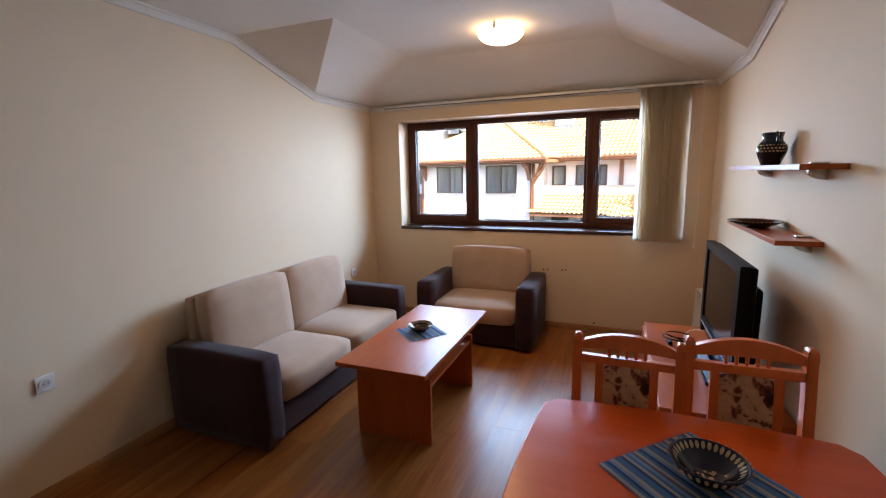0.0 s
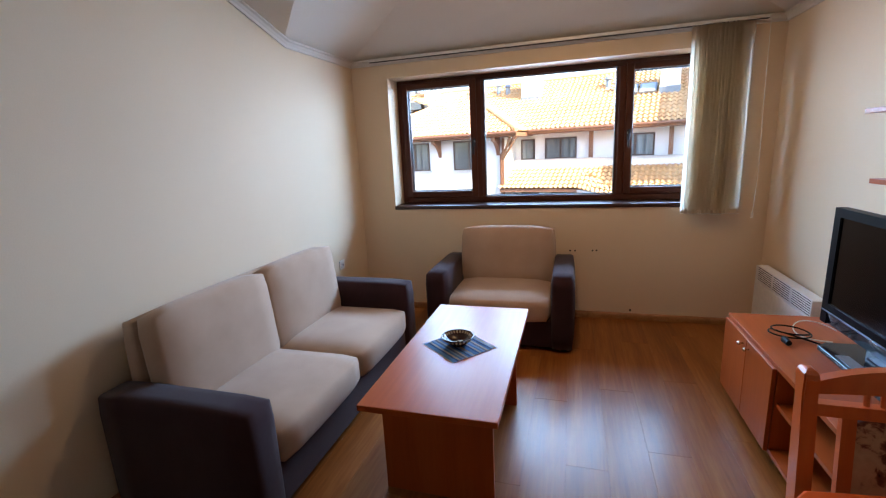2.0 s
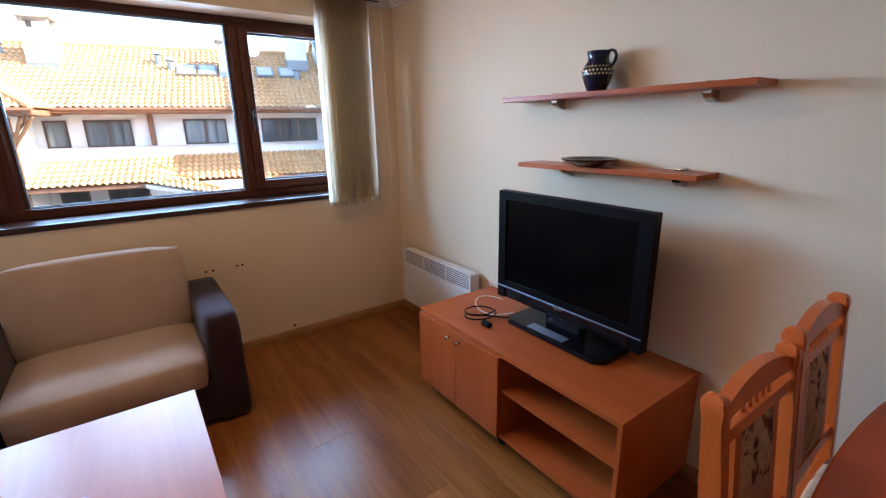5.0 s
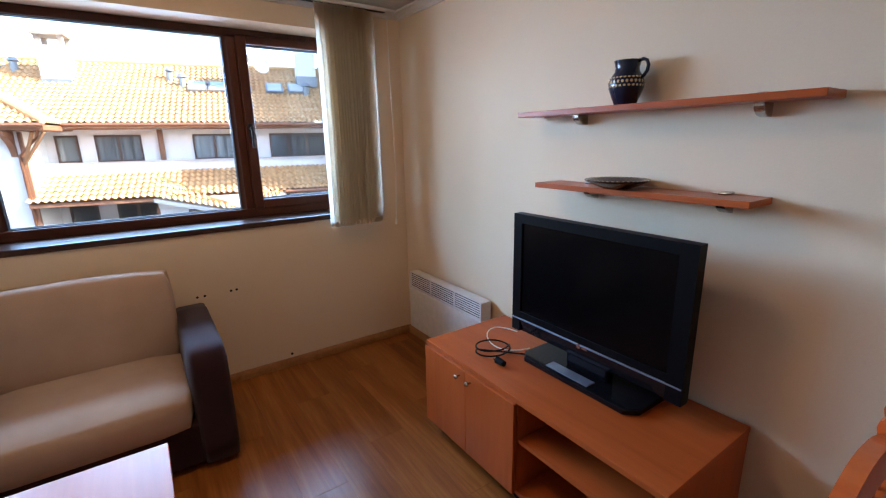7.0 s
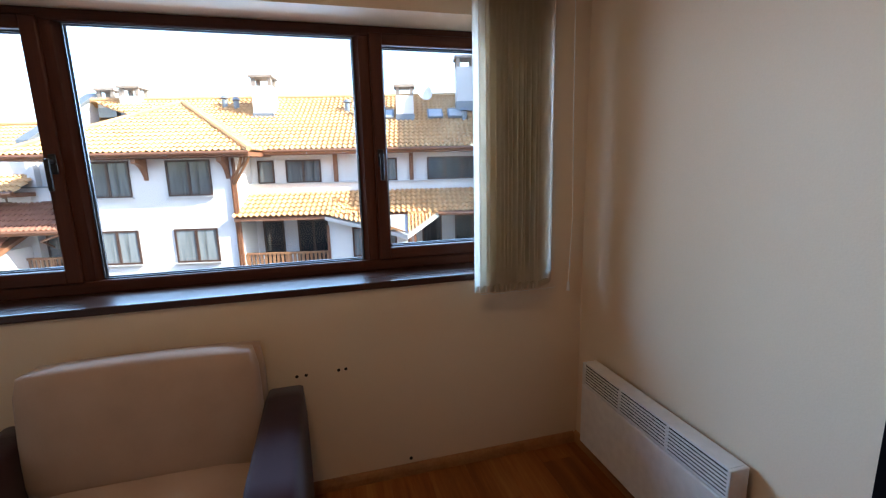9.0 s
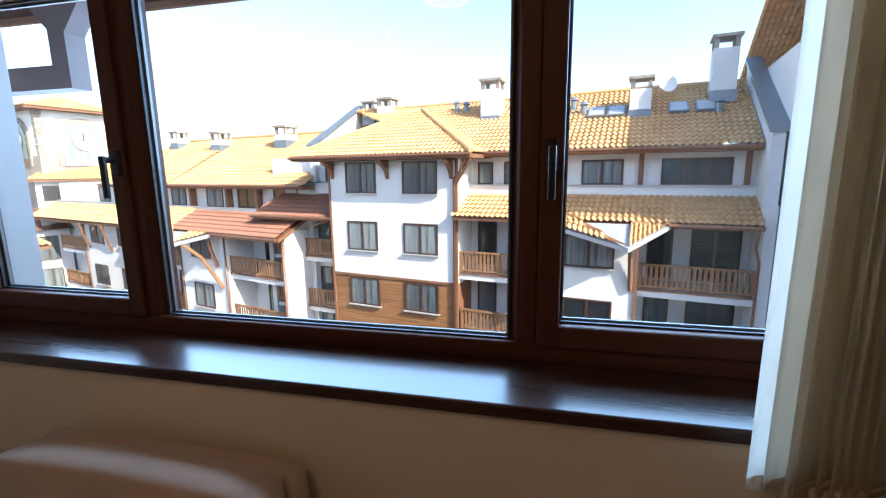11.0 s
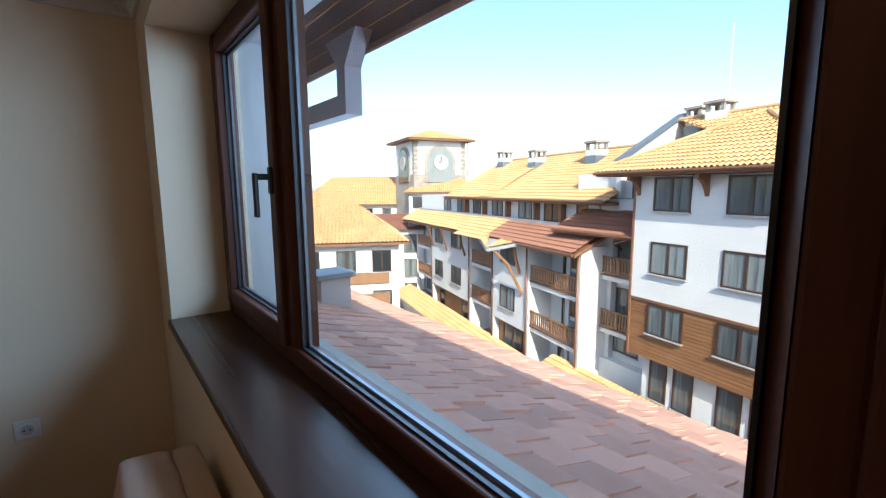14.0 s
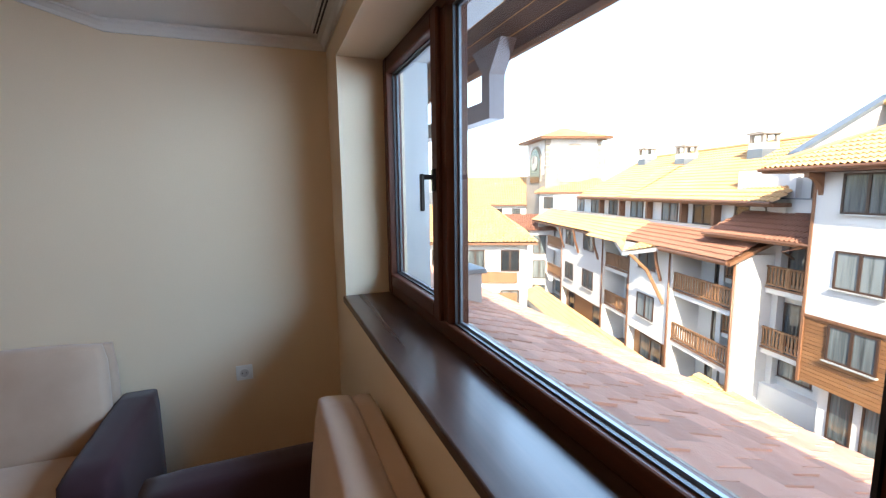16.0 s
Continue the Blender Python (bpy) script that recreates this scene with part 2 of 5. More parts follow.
M_brown_glaze = plain("brown_glaze", (0.045, 0.018, 0.012), 0.15)
M_seal = plain("black_rubber_seal", (0.02, 0.02, 0.022), 0.5)
M_spacer = plain("grey_spacer_bar", (0.16, 0.17, 0.18), 0.4, 0.4)


def glass_material():
    m = bpy.data.materials.new("window_glass")
    m.use_nodes = True
    nt = m.node_tree
    nt.nodes.clear()
    out = nt.nodes.new("ShaderNodeOutputMaterial")
    tr = nt.nodes.new("ShaderNodeBsdfTransparent")
    tr.inputs["Color"].default_value = (0.95, 0.97, 0.97, 1)
    gl = nt.nodes.new("ShaderNodeBsdfGlossy")
    gl.inputs["Roughness"].default_value = 0.0
    lw = nt.nodes.new("ShaderNodeLayerWeight")
    lw.inputs["Blend"].default_value = 0.5
    pw = nt.nodes.new("ShaderNodeMath")
    pw.operation = "POWER"
    pw.inputs[1].default_value = 5.0
    nt.links.new(lw.outputs["Facing"], pw.inputs[0])
    fr = nt.nodes.new("ShaderNodeMapRange")
    fr.inputs["To Min"].default_value, fr.inputs["To Max"].default_value = 0.03, 0.8
    nt.links.new(pw.outputs[0], fr.inputs["Value"])
    mx = nt.nodes.new("ShaderNodeMixShader")
    nt.links.new(fr.outputs[0], mx.inputs[0])
    nt.links.new(tr.outputs[0], mx.inputs[1])
    nt.links.new(gl.outputs[0], mx.inputs[2])
    nt.links.new(mx.outputs[0], out.inputs["Surface"])
    return m


M_glass = glass_material()


def lamp_glass():
    m, nt, b = material("lit_opal_glass", 0.4)
    v = coords(nt)
    n = tex_noise(nt, v, 9, 4, 0.6, 0.8)
    col = ramp(nt, n, [(0.35, (1.0, 0.62, 0.25)), (0.65, (1.0, 0.80, 0.48))])
    nt.links.new(col, b.inputs["Base Color"])
    nt.links.new(col, b.inputs["Emission Color"])
    b.inputs["Emission Strength"].default_value = 0.9
    return m


M_lamp = lamp_glass()


def stripes(name, cols, width, along=0, rough=0.9):
    """A woven stripe pattern across one axis, in bands of the given width."""
    m, nt, b = material(name, rough, 0, 0.2)
    tc = nt.nodes.new("ShaderNodeTexCoord")
    sep = nt.nodes.new("ShaderNodeSeparateXYZ")
    nt.links.new(tc.outputs["Object"], sep.inputs[0])
    mul = nt.nodes.new("ShaderNodeMath")
    mul.operation = "MULTIPLY"
    mul.inputs[1].default_value = 1 / (width * len(cols))
    nt.links.new(sep.outputs[along], mul.inputs[0])
    fr = nt.nodes.new("ShaderNodeMath")
    fr.operation = "FRACT"
    nt.links.new(mul.outputs[0], fr.inputs[0])
    r = nt.nodes.new("ShaderNodeValToRGB")
    r.color_ramp.interpolation = "CONSTANT"
    while len(r.color_ramp.elements) < len(cols):
        r.color_ramp.elements.new(0.5)
    for k, (e, c) in enumerate(zip(r.color_ramp.elements, cols)):
        e.position, e.color = k / len(cols), (*c, 1)
    nt.links.new(fr.outputs[0], r.inputs["Fac"])
    v = coords(nt)
    small = tex_noise(nt, v, 500, 2)
    nt.links.new(mix(nt, r.outputs["Color"], small, 0.25, "OVERLAY"), b.inputs["Base Color"])
    bump(nt, b, small, 0.4, 0.003)
    return m


_bl, _db, _lb, _cr, _gr = (0.13, 0.30, 0.58), (0.06, 0.14, 0.32), (0.30, 0.48, 0.72), (0.60, 0.58, 0.52), (0.20, 0.23, 0.32)
M_mat = stripes("blue_striped_weave", (_bl, _bl, _db, _cr, _bl, _lb, _gr, _cr, _bl, _db, _lb, _cr), 0.0105)


# ---- the room ----
W, YW, YB = 3.345, 4.0, -2.7   # width, window wall, back wall
OX0, OX1, OZ0, OZ1 = 0.343, 3.088, 0.965, 2.132   # opening of the window
ZL, ZC = 2.29, 2.55   # ceiling at the walls by the window, flat ceiling

floor = tagged(link("floor", boxm((-0.2, YB - 0.2, -0.25), (W + 0.2, YW + 0.3, -0.008)), M_floor_gap), "oak laminate plank floor with a soft sheen", "floor", kind="structure")

wall_window = thing("wall_window", "cream painted wall around the wide window", "wall", kind="structure")
part("wall_below", boxm((-0.2, YW, -0.25), (W + 0.2, YW + 0.32, OZ0)), M_wall, wall_window)
part("wall_above", boxm((-0.2, YW, OZ1), (W + 0.2, YW + 0.32, 2.9)), M_wall, wall_window)
part("wall_side", boxm((-0.2, YW, OZ0), (OX0, YW + 0.32, OZ1)), M_wall, wall_window)
part("wall_side", boxm((OX1, YW, OZ0), (W + 0.2, YW + 0.32, OZ1)), M_wall, wall_window)
tagged(link("wall_left", boxm((-0.2, YB, -0.01), (0, YW, 2.9)), M_wall), "plain cream painted wall behind the sofa", "wall", kind="structure")
tagged(link("wall_right", boxm((W, YB, -0.01), (W + 0.2, YW, 2.9)), M_wall), "plain cream painted wall with two shelves", "wall", kind="structure")
tagged(link("wall_back", boxm((-0.2, YB - 0.2, -0.01), (W + 0.2, YB, 2.9)), M_wall), "plain cream painted wall", "wall", kind="structure")

# tray ceiling: low rim along three walls, slopes up to a flat field, and a main slope in both corners
bm = bmesh.new()
P = {k: bm.verts.new(c) for k, c in dict(
    al=(0, YW, ZL), ar=(W, YW, ZL), bl=(0, 3.03, ZL - 0.01), br=(W, 3.03, ZL - 0.01), hl=(0.86, 3.24, ZC), hr=(W - 0.80, 3.30, ZC),
    el=(0.87, 2.12, ZC), er=(W - 0.87, 2.12, ZC), cl=(0, 2.12, ZC), cr=(W, 2.12, ZC), dl=(0, YB, ZC), dr=(W, YB, ZC)).items()}
for f in ("al ar hr hl", "al hl el bl", "ar br er hr", "bl el cl", "br cr er", "hl hr er el", "cl el er cr dr dl"):
    bm.faces.new([P[k] for k in f.split()])
bmesh.ops.recalc_face_normals(bm, faces=bm.faces[:])
top = [bm.verts.new(c) for c in ((-0.2, YB - 0.2, 2.95), (W + 0.2, YB - 0.2, 2.95), (W + 0.2, YW + 0.32, 2.95), (-0.2, YW + 0.32, 2.95))]
bm.faces.new(top)
tagged(link("ceiling", bm, M_ceiling), "white tray ceiling sloping down to the window", "ceiling", kind="structure")


def cornice(points, inward):
    """A small stepped plaster moulding along a wall's top."""
    bm = bmesh.new()
    prof = ((0.0, 0.0), (0.045, 0.0), (0.045, -0.012), (0.030, -0.018), (0.016, -0.034), (0.012, -0.050), (0.0, -0.050))
    n = Vector(inward)
    rings = [[bm.verts.new(Vector(p) + n * a + Vector((0, 0, b + 0.004))) for a, b in prof] for p in points]
    for r, s in zip(rings, rings[1:]):
        for k in range(len(prof) - 1):
            bm.faces.new((r[k], r[k + 1], s[k + 1], s[k]))
    bmesh.ops.recalc_face_normals(bm, faces=bm.faces[:])
    return bm


trim = thing("trim", "narrow white plaster cornice along the wall tops", "cornice", kind="structure")
part("cornice", cornice([(0.001, YB, ZC), (0.001, 2.12, ZC), (0.001, 3.03, ZL - 0.01), (0.001, YW, ZL)], (1, 0, 0)), M_ceiling, trim)
part("cornice", cornice([(W - 0.001, YB, ZC), (W - 0.001, 2.12, ZC), (W - 0.001, 3.03, ZL - 0.01), (W - 0.001, YW, ZL)], (-1, 0, 0)), M_ceiling, trim)
part("cornice", cornice([(0.0, YW - 0.001, ZL), (W, YW - 0.001, ZL)], (0, -1, 0)), M_ceiling, trim)


def skirting(a, b, inward, name="baseboard"):
    a, b, n = Vector((*a, 0)), Vector((*b, 0)), Vector((*inward, 0))
    bm = bmesh.new()
    prof = ((0.001, 0.0), (0.018, 0.0), (0.018, 0.030), (0.014, 0.046), (0.008, 0.056), (0.001, 0.058))
    rings = [[bm.verts.new(p + n * u + Vector((0, 0, w))) for u, w in prof] for p in (a, b)]
    for k in range(len(prof) - 1):
        bm.faces.new((rings[0][k], rings[0][k + 1], rings[1][k + 1], rings[1][k]))
    bmesh.ops.recalc_face_normals(bm, faces=bm.faces[:])
    return bm


baseboard = thing("baseboard", "narrow oak baseboard along the walls", "baseboard", kind="structure")
part("board", skirting((0, YB), (0, YW), (1, 0)), M_base, baseboard)
part("board", skirting((W, YB), (W, YW), (-1, 0)), M_base, baseboard)
part("board", skirting((0.02, YW), (W - 0.02, YW), (0, -1)), M_base, baseboard)

# ---- the window ----
FY0, FY1 = 4.218, 4.290    # depth of the frame
window = thing("window_1", "wide three-part window with mahogany-coloured frame and closed sashes", "window", kind="structure")


def bar(name, x0, x1, z0, z1, y0, y1, parent, upright, bevel=0.006):
    return part(name, boxm((x0, y0, z0), (x1, y1, z1), bevel, 2), M_frame if upright else M_frame_x, parent)


FZ0, FZ1 = 1.0, OZ1
GX = ((0.445, 1.030), (1.160, 2.270), (2.408, 2.985))   # clear glass widths
bar("frame_side", OX0 + 0.001, OX0 + 0.060, FZ0, FZ1, FY0, FY1, window, True)
bar("frame_side", OX1 - 0.060, OX1 - 0.001, FZ0, FZ1, FY0, FY1, window, True)
bar("frame_top", OX0 + 0.058, OX1 - 0.058, FZ1 - 0.046, FZ1 - 0.001, FY0 + 0.002, FY1, window, False)
bar("frame_bottom", OX0 + 0.058, OX1 - 0.058, FZ0 - 0.002, 1.054, FY0 + 0.002, FY1, window, False)
bar("mullion", 1.085, 1.138, 1.052, FZ1 - 0.044, FY0 + 0.003, FY1 - 0.002, window, True)
bar("mullion", 2.294, 2.345, 1.052, FZ1 - 0.044, FY0 + 0.003, FY1 - 0.002, window, True)


def sash(x0, x1, handle_x):
    s = thing("sash", "", "")
    s.parent = window
    g0, g1, z0, z1 = x0 + 0.058, x1 - 0.058, 1.110, 2.047
    y0, y1 = FY0 - 0.013, FY1 - 0.015
    bar("stile", x0, g0, 1.050, 2.100, y0, y1, s, True)
    bar("stile", g1, x1, 1.050, 2.100, y0, y1, s, True)
    bar("rail", g0 - 0.002, g1 + 0.002, 1.050, z0, y0 + 0.001, y1, s, False)
    bar("rail", g0 - 0.002, g1 + 0.002, z1, 2.100, y0 + 0.001, y1, s, False)
    bm = bmesh.new()
    add_box(bm, (g0 - 0.01, 4.246, z0 - 0.01), (g1 + 0.01, 4.250, z1 + 0.01))
    pane = part("pane", bm, M_glass, s)
    pane.visible_shadow = False
    seal(g0, g1, z0, z1, s)
    # turning handle on the stile
    bm = boxm((handle_x - 0.014, y0 - 0.010, 1.505), (handle_x + 0.014, y0, 1.585), 0.005)
    cyl(bm, (handle_x, y0 - 0.008, 1.555), (handle_x, y0 - 0.045, 1.555), 0.009, seg=12)
    lever = boxm((handle_x - 0.009, y0 - 0.054, 1.440), (handle_x + 0.009, y0 - 0.040, 1.566), 0.004, 2)
    tmp = bpy.data.meshes.new("lever")
    lever.to_mesh(tmp)
    bm.from_mesh(tmp)
    bpy.data.meshes.remove(tmp)
    part("handle", bm, M_handle, s, "dark bronze turning handle")
    return s


def seal(g0, g1, z0, z1, parent):
    for name, mat, y, w in (("rubber_seal", M_seal, 4.2365, 0.005), ("spacer", M_spacer, 4.254, 0.010)):
        bm = bmesh.new()
        add_box(bm, (g0, y, z0), (g0 + w, y + 0.009, z1))
        add_box(bm, (g1 - w, y, z0), (g1, y + 0.009, z1))
        add_box(bm, (g0 + w, y, z0), (g1 - w, y + 0.009, z0 + w))
        add_box(bm, (g0 + w, y, z1 - w), (g1 - w, y + 0.009, z1))
        part(name, bm, mat, parent)


sash(0.388, 1.095, 1.070)
sash(2.344, 3.043, 2.372)
bm = bmesh.new()
add_box(bm, (1.150, 4.246, 1.046), (2.280, 4.250, 2.096))
_p = part("pane", bm, M_glass, window)
_p.visible_shadow = False
seal(1.160, 2.274, 1.054, FZ1 - 0.046, window)


def bead(x0, x1):
    """A sloped glazing bead: x0 at the mullion's face, x1 at the glass."""
    bm = bmesh.new()
    lo, hi = ([bm.verts.new((x, y, z)) for x, y in ((x0, FY0 + 0.004), (x1, FY0 + 0.026), (x1, FY1 - 0.002), (x0, FY1 - 0.002))] for z in (1.053, FZ1 - 0.045))
    for q in range(4):
        bm.faces.new((lo[q], lo[(q + 1) % 4], hi[(q + 1) % 4], hi[q]))
    bmesh.ops.recalc_face_normals(bm, faces=bm.faces[:])
    part("glazing_bead", bm, M_frame, window)


bead(1.138, 1.160)
bead(2.294, 2.274)
part("window_sill", boxm((OX0 - 0.004, YW - 0.014, OZ0 + 0.001), (OX1 + 0.004, FY0 + 0.012, 0.999), 0.006, 3), M_sill, window, "glossy dark brown inner sill board")

# ---- vertical blind drawn to one side ----
blind = thing("vertical_blind", "ivory fabric vertical blind gathered to one side of the window", "blind")
bm = boxm((0.216, 3.905, 2.262), (3.205, 3.945, 2.284), 0.003)
part("head_rail", bm, M_white_metal, blind, "slim white aluminium rail")
bm = bmesh.new()
add_box(bm, (0.22, 3.915, 2.258), (3.20, 3.922, 2.2625))
add_box(bm, (0.22, 3.930, 2.258), (3.20, 3.937, 2.2625))
part("rail_slot", bm, M_grey_dark, blind)


def slat_mesh(width, curve):
    bm = bmesh.new()
    n, rows = 8, 10
    g = []
    for r in range(rows + 1):
        z = 0.935 + (2.258 - 0.935) * r / rows
        g.append([bm.verts.new((width * (k / n - 0.5), curve * (1 - (2 * k / n - 1) ** 2) + 0.002 * math.sin(3 * z + k), z)) for k in range(n + 1)])
    for a, b in zip(g, g[1:]):
        for k in range(n):
            bm.faces.new((a[k], a[k + 1], b[k + 1], b[k]))
    bmesh.ops.solidify(bm, geom=bm.faces[:], thickness=0.0012)
    return bm


_rng = random.Random(4)
for k in range(15):
    x = 2.795 + 0.290 * (k / 14)
    sl = part("slat", slat_mesh(0.125, 0.012), M_blind, blind, smooth=True)
    turn = (6, 14)[k] if k < 2 else 30 + _rng.uniform(-7, 7)
    sl.matrix_basis = pose(x, 3.918 + _rng.uniform(-0.004, 0.004), 0, 0, 0, turn)
    part("weight", boxm((-0.058, 0.004, 0.922), (0.058, 0.012, 0.952), 0.002), M_blind, sl)
bm = tube([(2.75 + 0.37 * u / 20, 3.87 + 0.006 * math.sin(u), 0.930 - 0.006 * abs(math.sin(u * 1.4))) for u in range(21)], 0.0015, 5)
part("bead_chain", bm, M_white_plastic, blind)
bm = tube([(3.215, 3.925, 2.26), (3.22, 3.92, 1.7), (3.235, 3.925, 1.25), (3.225, 3.93, 0.93)], 0.0022, 6)
cyl(bm, (3.225, 3.93, 0.93), (3.225, 3.93, 0.885), 0.006, 0.009, 10)
part("pull_cord", bm, M_white_plastic, blind, "thin white pull cord with a weight")

# ---- ceiling lamp ----
lamp = thing("ceiling_lamp", "round flush ceiling lamp with a glowing opal glass dome", "lamp")
lx, ly = 1.784, 2.765
part("base", lathe([(0.09, 0), (0.09, -0.02), (0.06, -0.028)], 32, (lx, ly, ZC)), M_white_metal, lamp)
prof = [(0.158 * math.sin(a), -0.030 - 0.075 * math.cos(a) + 0.0) for a in [math.pi / 2 * k / 9 for k in range(1, 10)]]
dome = lathe(prof, 40, (lx, ly, ZC))
ob = part("dome", dome, M_lamp, lamp, "opal glass dome, lit", smooth=True)
ob.visible_shadow = False
for k in range(3):
    a = 2 * math.pi * k / 3 + 0.5
    bm = bmesh.new()
    add_box(bm, (lx + 0.155 * math.cos(a) - 0.008, ly + 0.155 * math.sin(a) - 0.008, ZC - 0.045), (lx + 0.155 * math.cos(a) + 0.008, ly + 0.155 * math.sin(a) + 0.008, ZC - 0.002))
    part("clip", bm, M_chrome, lamp)


# ---- sockets and holes ----
def socket(y, z):
    s = thing("wall_socket", "white square wall socket on the cream wall", "socket", "wall sockets")
    part("plate", boxm((0.0005, y - 0.041, z - 0.041), (0.010, y + 0.041, z + 0.041), 0.004), M_white_plastic, s)
    bm = bmesh.new()
    cyl(bm, (0.0095, y, z), (0.014, y, z), 0.028, seg=28)
    part("rim", bm, M_white_plastic, s)
    bm = bmesh.new()
    cyl(bm, (0.0138, y, z), (0.0146, y, z), 0.021, seg=28)
    part("well", bm, plain("grey_socket_well", (0.55, 0.54, 0.52), 0.5), s)
    bm = bmesh.new()
    for dy in (-0.0095, 0.0095):
        cyl(bm, (0.0144, y + dy, z), (0.0152, y + dy, z), 0.0032, seg=10)
    part("pin_hole", bm, M_hole, s)


socket(0.749, 0.588)
socket(3.496, 0.552)
for x, z in ((2.107, 0.600), (2.139, 0.601), (1.925, 0.596), (1.965, 0.597), (2.423, 0.083)):
    h = thing("wall_hole", "small dark drill hole in the wall", "hole", "drill holes")
    bm = bmesh.new()
    cyl(bm, (x, YW - 0.0012, z), (x, YW + 0.004, z), 0.0075 if z > 0.2 else 0.009, seg=10)
    part("hole", bm, M_hole, h)


# ---- sofa and armchair ----
def arm_block(x0, x1, y0, y1, z1):
    bm = cushion((x0, y0, 0.02), (x1, y1, z1), 0.035, 0.004)
    return bm


def seating(name, label, length, seats, at, ah, top=0.485):
    """Local frame: x along the front, y from the front edge to the back, z up."""
    s = thing(name, label, "sofa" if seats > 1 else "armchair", at=at)
    depth, aw = 0.760, 0.170
    part("armrest", arm_block(0, aw, 0.0, depth, ah), M_arm, s, "aubergine armrest", True)
    part("armrest", arm_block(length - aw, length, 0.0, depth, ah), M_arm, s, "aubergine armrest", True)
    part("base", boxm((aw - 0.02, 0.035, 0.03), (length - aw + 0.02, depth - 0.03, 0.235), 0.012, 3), M_arm, s, "aubergine base")
    part("back_frame", cushion((aw - 0.012, depth - 0.095, 0.10), (length - aw + 0.012, depth - 0.004, top + 0.350), 0.034, 0.003), M_seat, s, "", True)
    w = (length - 2 * aw) / seats
    for k in range(seats):
        x0 = aw + k * w + 0.003
        part("seat_cushion", cushion((x0, -0.005, 0.215), (x0 + w - 0.006, depth - 0.11, 0.405), 0.055, 0.014), M_seat, s, "beige seat cushion", True)
        bk = part("back_cushion", cushion((x0, -0.074, -0.02), (x0 + w - 0.006, 0.070, top), 0.040, 0.014), M_seat, s, "beige back cushion", True)
        bk.matrix_basis = pose(0, depth - 0.183, 0.372, -5.5, 0, 0)
    for fx in (0.05, length - 0.09):
        for fy in (0.06, depth - 0.1):
            part("foot", boxm((fx, fy, 0.0), (fx + 0.04, fy + 0.04, 0.035)), M_black, s)
    return s


# front faces into the room
seating("sofa", "two-seat sofa with beige cushions and dark aubergine arms against the wall", 1.800, 2, pose(0.812, 1.320, 0, 0, 0, 90), 0.570)
seating("armchair", "beige armchair with dark aubergine arms under the window", 1.110, 1, pose(0.855, 3.222, 0), 0.580, 0.462)

# ---- coffee table ----
ct = thing("coffee_table", "cherry laminate coffee table with panel legs and chrome spacers", "coffee table")
part("tabletop", boxm((1.138, 1.545, 0.503), (1.695, 2.712, 0.529), 0.003), M_cherry, ct)
part("leg_panel", boxm((1.150, 1.735, 0.0), (1.640, 1.757, 0.405), 0.002), M_cherry_z, ct)
part("leg_panel", boxm((1.150, 2.500, 0.0), (1.640, 2.522, 0.405), 0.002), M_cherry_z, ct)
part("shelf", boxm((1.160, 1.757, 0.345), (1.630, 2.500, 0.367), 0.002), M_cherry, ct)
for x in (1.21, 1.59):
    for y in (1.746, 2.511):
        part("spacer", cyl(bmesh.new(), (x, y, 0.4045), (x, y, 0.504), 0.011), M_chrome, ct, "chrome spacer pin")


def table_mat(center, size, turn, z):
    m = thing("woven_mat", "blue striped woven cotton mat with a fringed edge on the table", "mat", at=pose(center[0], center[1], z, 0, 0, turn))
    bm = bmesh.new()
    n = 22
    rng = random.Random(int(size * 100))
    g = [[bm.verts.new((size * (i / n - 0.5), size * (j / n - 0.5) + rng.uniform(-0.0015, 0.0015), 0.0015 + 0.0012 * noise.noise((i * 0.4, j * 0.4, size * 9)))) for j in range(n + 1)] for i in range(n + 1)]
    for i in range(n):
        for j in range(n):
            bm.faces.new((g[i][j], g[i + 1][j], g[i + 1][j + 1], g[i][j + 1]))
    bmesh.ops.solidify(bm, geom=bm.faces[:], thickness=0.0012)
    part("weave", bm, M_mat, m)
    bm = bmesh.new()
    for k in range(46):
        x = size * (k / 45 - 0.5)
        for sgn in (-1, 1):
            a = Vector((x, sgn * size / 2, 0.0012))
            cyl(bm, a, a + Vector((rng.uniform(-0.002, 0.002), sgn * rng.uniform(0.006, 0.013), -0.0006)), 0.0006, 0.0004, 4)
    part("fringe", bm, cloth_blue, m)["kind"] = "stuff"
    return m


cloth_blue = cloth("blue_cotton_yarn", (0.10, 0.18, 0.36), (0.20, 0.32, 0.52), 600)


